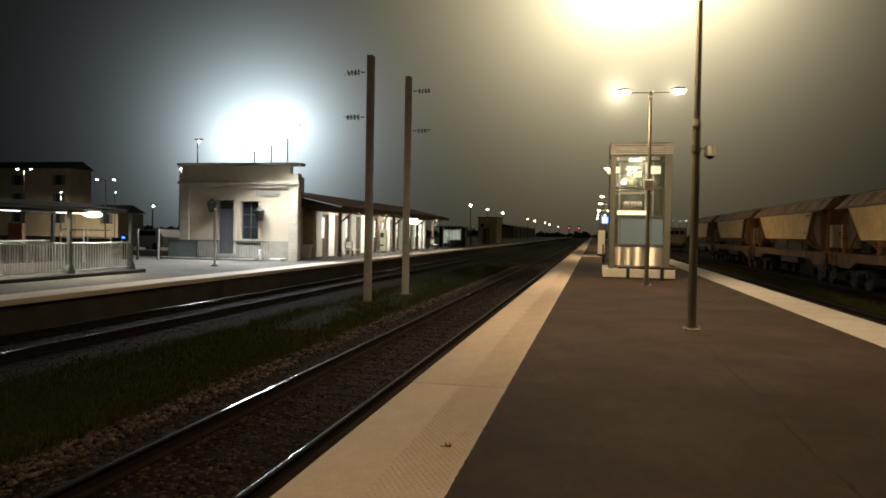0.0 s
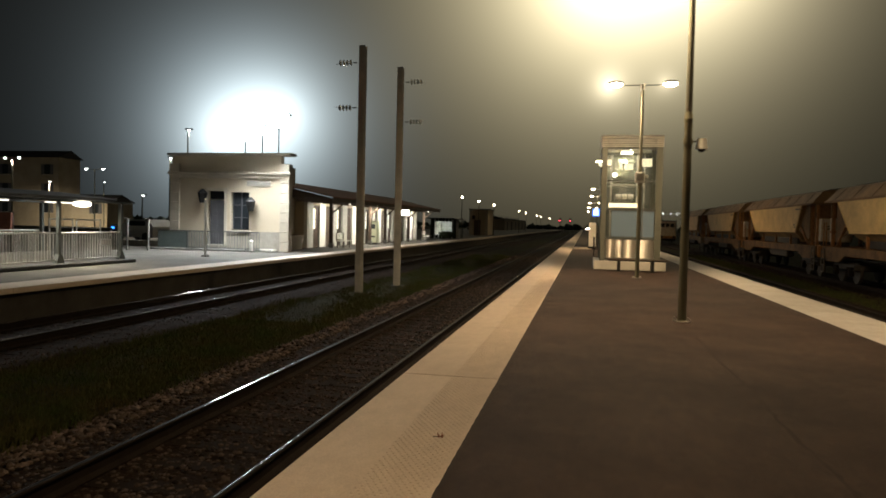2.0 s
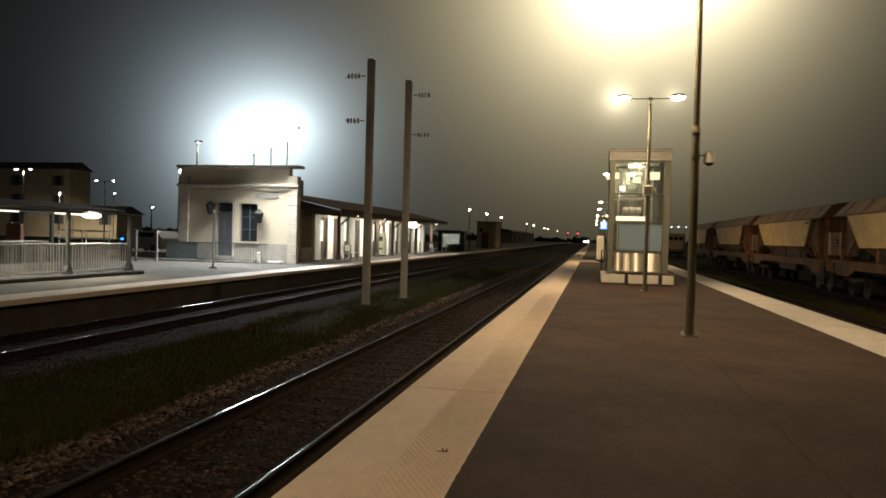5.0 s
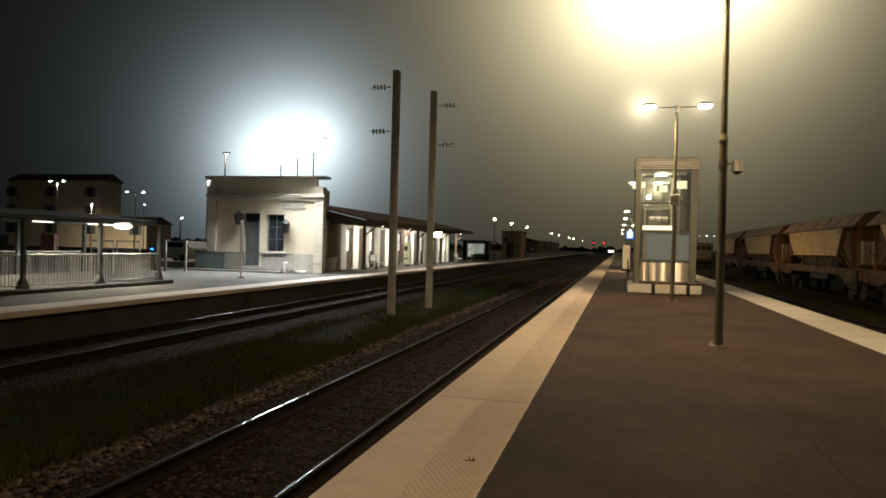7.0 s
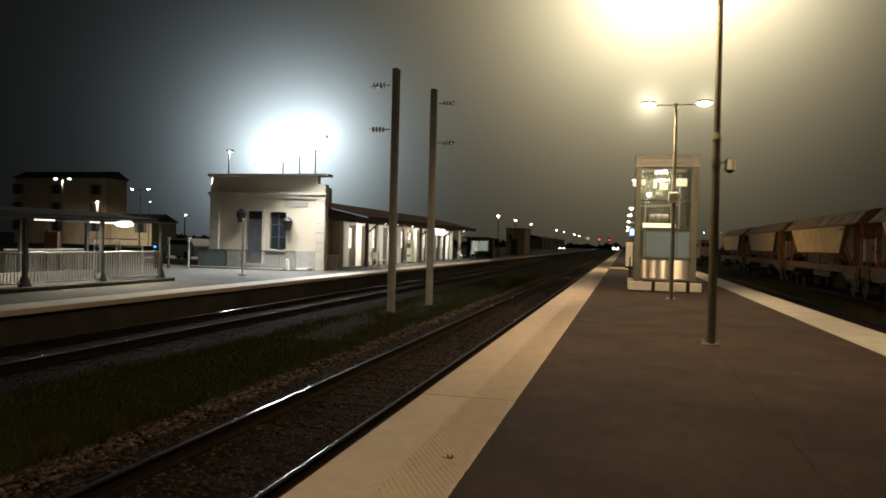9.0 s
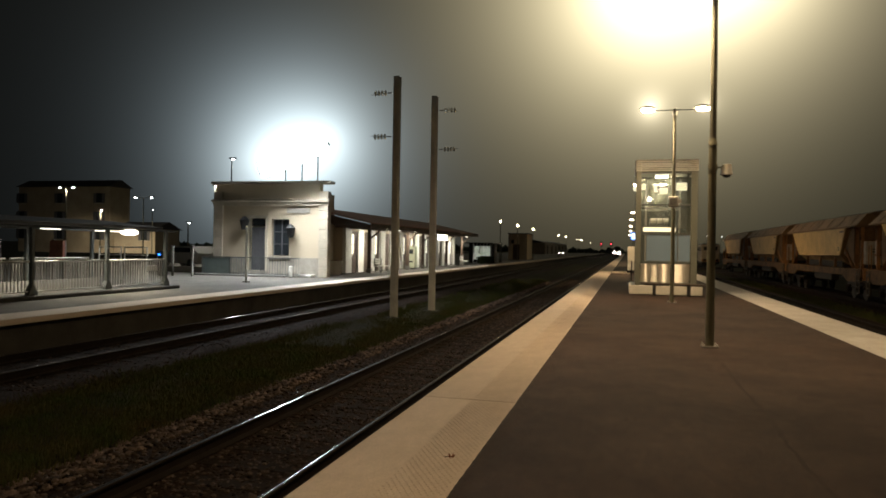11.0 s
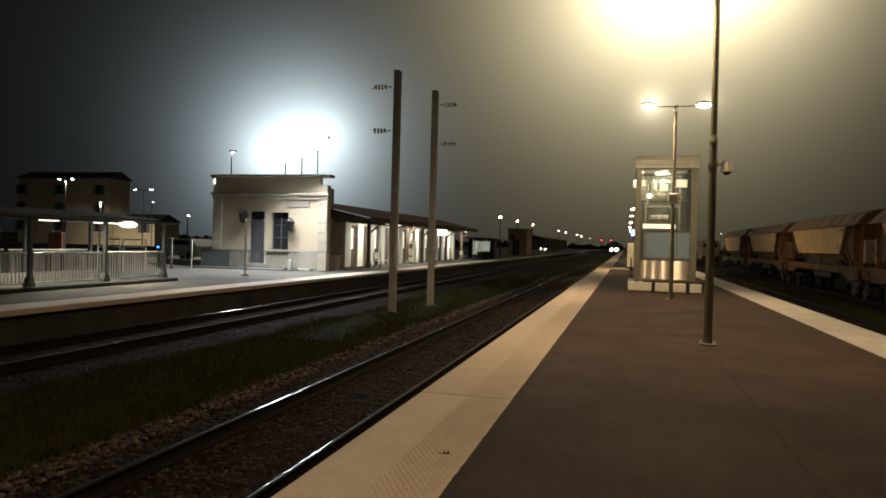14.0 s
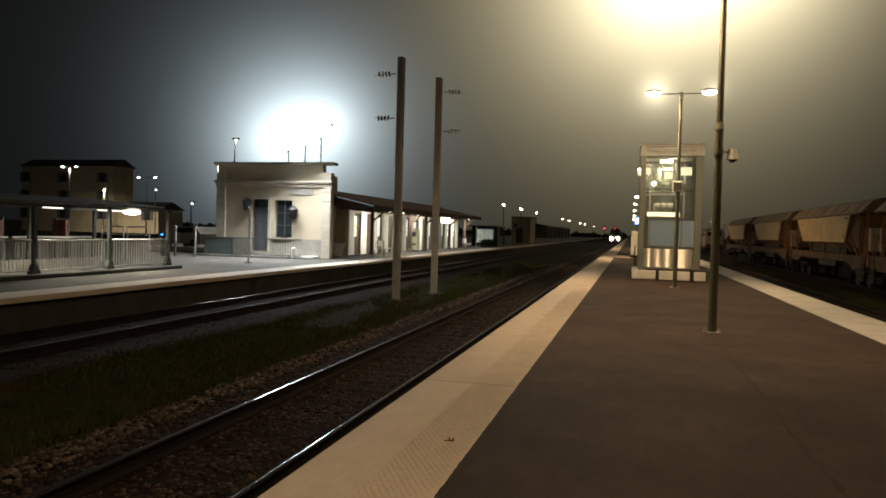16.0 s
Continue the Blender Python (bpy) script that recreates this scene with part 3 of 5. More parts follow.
# ---- freight wagons ----
def wagon(y):
    w = thing("hopper_wagon", (15.1, y, RAIL_Z), "grimy ochre hopper freight wagon with rusty orange frame", "freight wagon", "rake of hopper wagons")
    Z = 0.55

    def shell(rings):
        bm = bmesh.new()
        loops = [[bm.verts.new((sx * hw, sy * hl, z + Z)) for sx, sy in ((-1, -1), (1, -1), (1, 1), (-1, 1))] for hw, hl, z in rings]
        for a, b in zip(loops, loops[1:]):
            for i in range(4):
                bm.faces.new((a[i], a[(i + 1) % 4], b[(i + 1) % 4], b[i]))
        bm.faces.new(loops[0][::-1])
        bm.faces.new(loops[-1])
        return bm

    part("hopper", shell([(0.75, 3.9, 1.1), (1.32, 4.5, 1.62), (1.42, 5.8, 2.99)]), M_OCHRE, w)
    roof = part("roof", shell([(1.44, 7.45, 3.0), (1.44, 7.45, 3.07), (0.95, 7.3, 3.64), (0.5, 7.2, 3.75)]), M_ROOFBR, w, "grimy brown sloping roof sheets")
    for k in range(-3, 4):
        part("roof_seam", R((-1.43, k * 2.1, 3.09 + Z), (-0.95, k * 2.1 * 0.985, 3.66 + Z), 0.009, seg=6), M_SILL, roof)
    part("roof_walkway", B(-0.3, 0.3, -7.1, 7.1, 3.78 + Z, 3.81 + Z), M_UNDER, roof, "dark grated roof walkway")
    for s in (-1, 1):
        bm = bmesh.new()
        vs = [bm.verts.new(c) for c in ((s * 1.335, -4.5, 1.62 + Z), (s * 1.335, 4.5, 1.62 + Z), (s * 1.435, 5.78, 2.98 + Z), (s * 1.435, -5.78, 2.98 + Z))]
        f = bm.faces.new(vs)
        r = bmesh.ops.extrude_face_region(bm, geom=[f])
        for v in r["geom"]:
            if isinstance(v, bmesh.types.BMVert):
                v.co.x += s * 0.02
        pan = part("side_panel", bm, M_OCHRELT, w, "pale ochre painted panel, narrower below")
        part("panel_edge", R((s * 1.36, -4.5, 1.62 + Z), (s * 1.36, 4.5, 1.62 + Z), 0.03, seg=8), M_OCHRELT, pan)
        for e in (-1, 1):
            part("panel_edge", R((s * 1.36, e * 4.5, 1.62 + Z), (s * 1.46, e * 5.78, 2.98 + Z), 0.028, seg=8), M_OCHRELT, pan)
        part("top_rim", B(s * 1.46 - 0.04, s * 1.46 + 0.04, -7.45, 7.45, 2.99 + Z, 3.07 + Z), M_ROOFBR, w)
        part("sill", B(s * 1.3 - 0.06, s * 1.3 + 0.06, -7.95, 7.95, 0.62 + Z, 0.98 + Z, bev=0.01), M_SILL, w, "dark brown sill beam")
        for e in (-1, 1):
            bm = bmesh.new()
            prism(bm, [(e * 7.9, 0.62 + Z), (e * 5.0, 0.62 + Z), (e * 5.8, 0.34 + Z), (e * 7.2, 0.34 + Z)], 0, s * 1.3 - 0.05, s * 1.3 + 0.05)
            part("sill_gusset", bm, M_SILL, w)
        part("outlet_door", B(s * 0.95 - 0.05, s * 0.95 + 0.05, -3.6, 3.6, 1.0 + Z, 1.5 + Z), M_UNDER, w)
        part("side_tank", B(s * 1.05 - 0.2, s * 1.05 + 0.2, -2.6, 1.0, 0.25 + Z, 0.62 + Z, bev=0.05), M_UNDER, w)
        for yy in (-3.0, 0.0, 3.0):
            part("side_stanchion", B(s * 1.18 - 0.05, s * 1.18 + 0.05, yy - 0.06, yy + 0.06, 0.98 + Z, 1.62 + Z), M_RUSTO, w)
        for e in (-1, 1):
            for yy, ww in ((7.3, 0.06), (6.45, 0.07)):
                part("end_post", B(s * 1.12 - 0.07, s * 1.12 + 0.07, e * yy - ww, e * yy + ww, 0.98 + Z, 2.99 + Z, bev=0.01), M_RUSTO, w, "rusty orange upright of the end frame")
            part("end_gusset", prism(bmesh.new(), [(e * 6.5, 2.98 + Z), (e * 5.85, 2.98 + Z), (e * 4.75, 1.7 + Z), (e * 6.5, 1.25 + Z)], 0, s * 1.22 - 0.02, s * 1.22 + 0.02), M_SILL, w, "brown side sheet at the hopper's end")
            part("end_strut", R((s * 1.25, e * 6.4, 1.0 + Z), (s * 1.3, e * 5.2, 1.9 + Z), 0.05), M_RUSTO, w)
    for e in (-1, 1):
        part("end_deck", B(-1.24, 1.24, min(e * 5.0, e * 8.0), max(e * 5.0, e * 8.0), 0.92 + Z, 0.98 + Z), M_RUSTO, w)
        part("buffer_beam", B(-1.3, 1.3, e * 8.04 - 0.08, e * 8.04 + 0.08, 0.45 + Z, 1.0 + Z), M_RUSTO, w)
        part("end_wall", B(-1.23, 1.23, e * 7.3 - 0.03, e * 7.3 + 0.03, 2.35 + Z, 2.98 + Z), M_SILL, w, "dark brown end wall")
        part("end_rail", B(-1.23, 1.23, e * 7.36 - 0.04, e * 7.36 + 0.04, 1.62 + Z, 1.7 + Z), M_RUSTO, w)
        cab = part("end_cabinet", B(-1.1, -0.24, e * 7.62 - 0.2, e * 7.62 + 0.2, 1.2 + Z, 2.3 + Z, bev=0.02), M_CAB, w, "dull white metal end cabinet")
        for k in range(2):
            part("marking_bar", B(-0.84, -0.5 - k * 0.08, e * 7.83 - 0.004, e * 7.83 + 0.004, 1.9 - k * 0.12 + Z, 1.96 - k * 0.12 + Z), M_DARK, cab)
        part("cabinet_foot", B(-1.0, -0.34, e * 7.62 - 0.12, e * 7.62 + 0.12, 0.98 + Z, 1.2 + Z), M_UNDER, w)
        part("brake_wheel", R((0.45, e * 7.75, 1.75 + Z), (0.45, e * 7.79, 1.75 + Z), 0.26, seg=16), M_UNDER, w)
        part("coupling", R((0, e * 8.0, 0.5 + Z), (0, e * 8.42, 0.5 + Z), 0.06), M_UNDER, w)
        for bx in (-0.87, 0.87):
            part("buffer", R((bx, e * 8.1, 0.5 + Z), (bx, e * 8.36, 0.5 + Z), 0.08), M_UNDER, w)
            part("buffer_disc", R((bx, e * 8.35, 0.5 + Z), (bx, e * 8.41, 0.5 + Z), 0.22, seg=16), M_UNDER, w)
        lad = part("ladder", B(-1.42, -1.38, e * 7.7 - 0.22, e * 7.7 - 0.18, -0.2 + Z, 0.9 + Z), M_LADDER, w, "grimy steel step ladder")
        part("ladder_stile", B(-1.42, -1.38, e * 7.7 + 0.18, e * 7.7 + 0.22, -0.2 + Z, 0.9 + Z), M_LADDER, lad)
        for k in range(4):
            part("rung", B(-1.43, -1.37, e * 7.7 - 0.18, e * 7.7 + 0.18, -0.2 + k * 0.3 + Z, -0.16 + k * 0.3 + Z), M_LADDER, lad)
        for yy in (7.55, 7.9):
            part("grab_rail", R((-1.32, e * yy, 0.98 + Z), (-1.32, e * yy, 2.1 + Z), 0.02), M_RUSTO, w)
        bog = part("bogie", B(-1.05, 1.05, e * 6.0 - 1.3, e * 6.0 + 1.3, 0.0 + Z, 0.3 + Z, bev=0.05), M_UNDER, w)
        for yy in (-0.9, 0.9):
            for sx in (-0.75, 0.75):
                part("wheel", R((sx - 0.07, e * 6.0 + yy, 0.46), (sx + 0.07, e * 6.0 + yy, 0.46), 0.46, seg=24), M_UNDER, bog)
            part("axle_box", B(-1.15, -0.95, e * 6.0 + yy - 0.14, e * 6.0 + yy + 0.14, 0.32, 0.62, bev=0.03), M_RAIL, bog)
            part("spring", R((-1.08, e * 6.0 + yy - 0.3, 0.66), (-1.08, e * 6.0 + yy + 0.3, 0.66), 0.06, seg=8), M_RAIL, bog)
    part("brake_pipe", R((-1.0, -7.9, 0.5 + Z), (-1.0, 7.9, 0.5 + Z), 0.03), M_UNDER, w)
    # writing too small to read, near the panel's upper corner and its lower corner
    for z, yy, ww in ((2.78, -5.05, 0.75), (1.98, -4.3, 0.22), (1.86, -4.3, 0.22)):
        x = -(1.355 + (z - 1.62) / 1.36 * 0.10) - 0.004
        part("marking_bar", B(x - 0.004, x + 0.004, yy - ww / 2, yy + ww / 2, z + Z, z + 0.07 + Z), M_DARK, w)
    return w


w0 = wagon(44.03)
for wy in (27.18, 60.88, 77.73):
    copy_thing(w0, pose(15.1, wy, RAIL_Z))


def shunter():
    v = thing("shunting_vehicle", (15.1, 111.0, RAIL_Z), "pale shunting vehicle with small upper windows on the siding", "rail vehicle")
    part("body", B(-1.3, 1.3, 0, 6.0, 0.75, 3.35, bev=0.12), M_CAB, v)
    part("roof", B(-1.22, 1.22, 0.1, 5.9, 3.35, 3.5, bev=0.06), M_DARK, v)
    for k in range(3):
        part("window", B(-1.0 + k * 0.7, -0.45 + k * 0.7, -0.02, 0.02, 2.5, 3.05), M_DARKGLASS, v)
    for k in range(4):
        part("window", B(-1.32, -1.29, 0.6 + k * 1.3, 1.4 + k * 1.3, 2.4, 3.0), M_DARKGLASS, v)
    part("buffer_beam", B(-1.25, 1.25, -0.15, 0.0, 0.8, 1.15), M_RUSTO, v)
    for bx in (-0.87, 0.87):
        part("buffer", R((bx, -0.5, 1.05), (bx, -0.15, 1.05), 0.18, seg=14), M_UNDER, v)
    for y in (1.2, 4.8):
        for sx in (-0.75, 0.75):
            part("wheel", R((sx - 0.07, y, 0.46), (sx + 0.07, y, 0.46), 0.46, seg=20), M_UNDER, v)
    part("underframe", B(-1.2, 1.2, 0.2, 5.8, 0.45, 0.75), M_UNDER, v)
    return v


shunter()

# ---- station building: gable end facing along the platform ----
GY = 33.0
station = thing("station_building", (-15.3, GY, 0), "beige rendered station building with stone base and cornice", "building")
def wall_with_holes(bm, x0, x1, z0, z1, y0, y1, holes):
    xs = sorted({x0, x1, *[c for h in holes for c in h[:2]]})
    zs = sorted({z0, z1, *[c for h in holes for c in h[2:]]})
    def solid(i, k):
        if not (0 <= i < len(xs) - 1 and 0 <= k < len(zs) - 1):
            return False
        x, z = (xs[i] + xs[i + 1]) / 2, (zs[k] + zs[k + 1]) / 2
        return not any(h[0] < x < h[1] and h[2] < z < h[3] for h in holes)
    made = {}
    def vert(i, k, y):
        if (i, k, y) not in made:
            made[i, k, y] = bm.verts.new((xs[i], y, zs[k]))
        return made[i, k, y]
    for i in range(len(xs) - 1):
        for k in range(len(zs) - 1):
            if not solid(i, k):
                continue
            for y in (y0, y1):
                bm.faces.new([vert(*c, y) for c in ((i, k), (i + 1, k), (i + 1, k + 1), (i, k + 1))])
            for di, dk, ca, cb in ((-1, 0, (i, k), (i, k + 1)), (1, 0, (i + 1, k), (i + 1, k + 1)), (0, -1, (i, k), (i + 1, k)), (0, 1, (i, k + 1), (i + 1, k + 1))):
                if not solid(i + di, k + dk):
                    bm.faces.new((vert(*ca, y0), vert(*cb, y0), vert(*cb, y1), vert(*ca, y1)))
    return bm


holes = [(-1.3, -0.36, 0.3, 3.1), (0.0, 1.02, 1.06, 3.05)]
part("gable_wall", wall_with_holes(bmesh.new(), -3.4, 2.75, 1.0, 4.9, 0.0, 0.4, [(a, b, max(c, 1.0), d) for a, b, c, d in holes]), M_RENDERW, station)
part("stone_base", wall_with_holes(bmesh.new(), -3.4, 2.75, 0.0, 0.996, -0.04, 0.4, [(-1.3, -0.36, 0.3, 0.996)]), M_GREYSTONE, station, "grey stone base course")
part("side_wall", B(0.65, 1.0, 0.4, 5.6, 0, 4.6), M_RENDERW, station)
part("side_wall", B(-3.4, -3.0, 0.4, 6.0, 0, 4.9), M_RENDERW, station)
part("back_wall", B(-3.0, 1.0, 5.6, 5.95, 0, 4.6), M_RENDERW, station)
part("roof_slab", B(-3.4, 1.0, 0.4, 5.95, 4.6, 4.75), M_RENDERW, station)
for px in (-3.46, 2.75):
    for k in range(9):
        z = k * 0.5
        d = 0.04
        part("quoin_stone", B(px - (0 if px > 0 else 0.0), px + 0.5 + d * (1 if px < 0 else 0), -0.1, 0.35, z + 0.006, z + 0.494, bev=0.012), M_STONE, station)
part("cornice", B(-3.55, 3.35, -0.22, 0.0, 3.92, 4.08, bev=0.03), M_STONE, station)
part("cornice_band", B(-3.5, 3.3, -0.12, 0.0, 3.74, 3.92, bev=0.02), M_STONE, station)
part("parapet", B(-3.6, 3.4, -0.2, 0.5, 4.9, 5.05, bev=0.03), M_STONE, station)
part("sign_plaque", B(0.9, 2.2, -0.05, -0.002, 3.35, 3.62), M_GREYSTONE, station, "weathered blank plaque")
dr = part("door", B(-1.28, -0.38, 0.18, 0.24, 0.3, 2.6), M_SHUT, station, "closed grey panelled door")
for z0, z1 in ((0.45, 1.1), (1.2, 1.8), (1.9, 2.5)):
    for x0, x1 in ((-1.2, -0.87), (-0.79, -0.46)):
        part("door_panel", B(x0, x1, 0.165, 0.182, z0, z1, bev=0.006), M_SHUT, dr)
part("transom", B(-1.28, -0.38, 0.2, 0.23, 2.66, 3.08), M_DARKGLASS, station)
wi = part("window", B(0.02, 1.0, 0.22, 0.24, 1.1, 3.03), M_DARKGLASS, station, "dark window")
for x in (0.02, 0.49, 0.96):
    part("window_bar", B(x, x + 0.045, 0.17, 0.218, 1.1, 3.03), M_SHUT, wi)
for z in (1.7, 2.35):
    part("window_bar", B(0.06, 0.96, 0.175, 0.215, z, z + 0.035), M_SHUT, wi)
part("window_sill", B(-0.1, 1.12, -0.12, 0.2, 0.98, 1.06, bev=0.015), M_STONE, station)
for a, b in ((-1.44, -1.3), (-0.36, -0.22)):
    part("door_surround", B(a, b, -0.05, 0.1, 0.3, 3.24), M_STONE, station)
part("door_surround", B(-1.3, -0.36, -0.05, 0.1, 3.1, 3.24), M_STONE, station)
part("step", B(-1.6, 2.6, -0.62, -0.05, 0, 0.13, bev=0.02), M_WHITEC, station, "pale stone step")
for k in range(4):
    part("lamp_bracket", R((-1.5 + k * 0.05, -0.05, 2.9), (-1.5 + k * 0.05, -0.2, 2.95), 0.02), M_DARK, station)

for lx, lz in ((-16.75, 2.75), (-14.05, 2.35)):
    ln = thing("wall_lantern", (lx, GY - 0.06, lz), "dark unlit wall lantern on the beige wall", "lantern")
    part("bracket", R((0, 0, 0.1), (0, -0.2, 0.25), 0.025), M_DARK, ln)
    part("body", R((0, -0.24, -0.3), (0, -0.24, 0.2), 0.15, 0.26, 8), M_DARK, ln)
    part("cap", R((0, -0.24, 0.2), (0, -0.24, 0.42), 0.28, 0.06, 8), M_DARK, ln)

# roof floodlights: rack and head sizes guessed to cover the lamp's glare
fl = thing("floodlight_rack", (-13.35, 31.5, 5.05), "guessed roof rack of three white floodlights covering one lamp's glare", "floodlight")
for px, ph in ((-1.25, 0.57), (-0.3, 0.92), (0.6, 1.25)):
    part("post", B(px - 0.025, px + 0.025, 1.6, 1.65, 0, ph + 0.1), M_GALV, fl)
    part("boom", R((px, 1.62, ph), (px, 0.2, ph), 0.045), M_GALV, fl)
part("crossbar", R((-1.9, 0.2, 0.33), (1.9, 0.2, 1.73), 0.045), M_GALV, fl)
for fx, fz in FLOODS:
    h = part("flood_head", B(-0.6, 0.6, -0.06, 0.12, -0.42, 0.42, bev=0.06), M_DARK, fl)
    h.matrix_basis = Matrix.Translation((fx + 13.35, 0, fz - 5.05)) @ pose(0, 0, 0, 10, -21, 18)
    part("flood_glass", B(-0.57, 0.57, -0.085, -0.062, -0.39, 0.39, bev=0.01), M_GLOWC, h, "glaring white lamp glass")
    for s_ in (-1, 1):
        part("yoke", B(s_ * 0.64 - 0.02, s_ * 0.64 + 0.02, -0.03, 0.22, -0.1, 0.1), M_GALV, h)

# long wing with canopy
wing = thing("station_wing", (-13.4, 39.0, 0), "low station wing with canopy and lit doorways", "building")
NB = 13
part("rear_wall", B(-0.6, -0.35, 0, 28.4, 0, 3.0), M_RENDERW, wing)
part("end_wall", B(-5.0, -0.6, 0, 0.3, 0, 3.0), M_RENDERW, wing)
part("end_wall", B(-5.0, -0.6, 28.1, 28.4, 0, 3.0), M_RENDERW, wing)
for i in range(NB + 1):
    y = i * 2.1
    part("pilaster", B(-0.35, -0.13, y, y + 1.0, 0, 2.85, bev=0.015), M_PALE, wing, "pale painted pilaster")
    if i < NB:
        d = part("doorway", B(-0.3, -0.24, y + 1.02, y + 2.08, 0.02, 2.6), M_WOODD, wing, "dark brown glazed door")
        if i % 2 == 0 or i in (5, 11):
            part("door_pane", B(-0.235, -0.225, y + 1.2, y + 1.5, 1.15, 2.4), M_WINGLOW, d, "lit door pane")
            part("glazing_bar", B(-0.224, -0.215, y + 1.2, y + 1.5, 1.72, 1.77), M_WOODD, d)
        part("lintel", B(-0.35, -0.16, y + 1.0, y + 2.1, 2.6, 2.85), M_RENDERW, wing)
part("canopy_soffit", B(-0.3, 2.0, -1.5, 28.9, 2.86, 2.94), M_WOODD, wing)
part("fascia", B(2.0, 2.06, -1.5, 28.9, 2.78, 3.02), M_WOODD, wing)
bm = prism(bmesh.new(), [(2.1, 3.0), (2.1, 3.05), (-3.0, 4.15), (-3.0, 4.05)], 1, -1.6, 29.0)
part("canopy_roof", bm, M_TILE, wing, "red tiled canopy roof")
for ya in (-1.4, 28.7):
    part("end_board", prism(bmesh.new(), [(1.98, 2.95), (-0.3, 2.95), (-2.9, 2.95), (-2.9, 4.03)], 1, ya, ya + 0.08), M_WOODD, wing)
for i in range(15):
    y = -1.5 + i * 2.0
    part("rafter", B(-0.2, 1.98, y, y + 0.1, 2.74, 2.86), M_WOODD, wing)
for y in (1.5, 9.5, 13.5, 21.0, 27.0):
    p = part("canopy_post", B(0.75, 0.95, y - 0.1, y + 0.1, 0, 2.74, bev=0.02), M_WOODD, wing)
    part("post_foot", B(0.7, 1.0, y - 0.15, y + 0.15, 0, 0.3, bev=0.02), M_CONC, p)
    part("knee_brace", R((0.85, y, 2.1), (1.6, y, 2.72), 0.05), M_WOODD, p)
for ty in (42.0, 44.5, 48.0, 54.5, 65.0):
    tl = thing("canopy_lamp", (-11.9, ty, 2.74), "small glowing lamp below the canopy", "ceiling lamp", "canopy lamps")
    part("casing", B(-0.1, 0.1, -0.16, 0.16, 0.06, 0.12), M_WHITE, tl)
    part("tube", B(-0.07, 0.07, -0.13, 0.13, 0.0, 0.058, bev=0.02), M_GLOWT, tl, "glowing tube")
sign = thing("light_box_sign", (-12.5, 58.3, 2.28), "glowing white light box sign hanging below the canopy", "sign")
part("casing", B(-0.42, 0.42, 0.02, 0.16, 0, 0.5, bev=0.02), M_GALV, sign)
part("face", B(-0.4, 0.4, 0.0, 0.018, 0.02, 0.48), M_GLOWT, sign, "glowing white face")
for hx in (-0.3, 0.3):
    part("hanger", R((hx, 0.09, 0.5), (hx, 0.09, 0.62), 0.012), M_DARK, sign)


def platform_bench(y):
    b = thing("platform_bench", (-11.9, y, 0), "pale slatted bench on the opposite platform", "bench", "platform benches")
    for i in range(4):
        part("seat_slat", B(-0.25 + i * 0.12, -0.15 + i * 0.12, -0.8, 0.8, 0.42, 0.46), M_PALE, b)
    for i in range(3):
        part("back_slat", B(-0.32, -0.28, -0.8, 0.8, 0.55 + i * 0.13, 0.65 + i * 0.13), M_PALE, b)
    for s in (-0.6, 0.6):
        part("leg", B(-0.22, -0.17, s - 0.025, s + 0.025, 0, 0.42), M_CONC, b)
        part("leg", B(0.13, 0.18, s - 0.025, s + 0.025, 0, 0.42), M_CONC, b)
        part("back_support", B(-0.28, -0.24, s - 0.03, s + 0.03, 0.4, 0.95), M_CONC, b)
    return b


pb0 = platform_bench(41.0)
copy_thing(pb0, pose(-11.9, 64.5, 0))

hall = thing("glazed_waiting_shelter", (-13.0, 78.0, 0), "lit glazed waiting shelter with a thin flat roof", "shelter")
part("roof", B(-1.5, 1.6, -2.0, 5.0, 2.2, 2.32, bev=0.03), M_DARK, hall, "thin dark flat roof")
part("back", B(-1.0, 1.0, 3.9, 4.0, 0, 2.2), M_WHITE, hall, "white rear wall")
part("side", B(-1.06, -1.0, 0, 4.0, 0, 2.2), M_WHITE, hall, "white side wall")
for i in range(6):
    part("mullion", B(-0.97 + i * 0.385, -0.92 + i * 0.385, 0.0, 0.06, 0, 2.2), M_WHITE, hall)
for i in range(5):
    x0, x1 = -0.92 + i * 0.385, -0.585 + i * 0.385
    part("glass_pane", B(x0, x1, 0.02, 0.03, 0.42, 1.9), M_GLASS, hall)
    part("glazing_bar", B(x0, x1, 0.01, 0.05, 1.18, 1.23), M_WHITE, hall)
    part("dado_panel", B(x0, x1, 0.01, 0.05, 0.05, 0.4), M_DARK, hall)
    part("head_panel", B(x0, x1, 0.01, 0.05, 1.92, 2.2), M_DARK, hall)
part("side", B(0.98, 1.04, 0, 4.0, 0, 2.2), M_DARK, hall, "dark side wall")
for x in (-1.5, 0.98):
    part("wing_panel", B(x, x + 0.5, 0.0, 0.05, 0, 2.2), M_DARK, hall, "dark front panel")
for y in (-1.8, 4.7):
    part("roof_post", B(1.4, 1.48, y, y + 0.08, 0, 2.2), M_FRAME, hall)
part("lamp", B(-0.5, 0.5, 1.6, 2.0, 2.1, 2.19), M_GLOWT, hall, "glowing ceiling lamp")

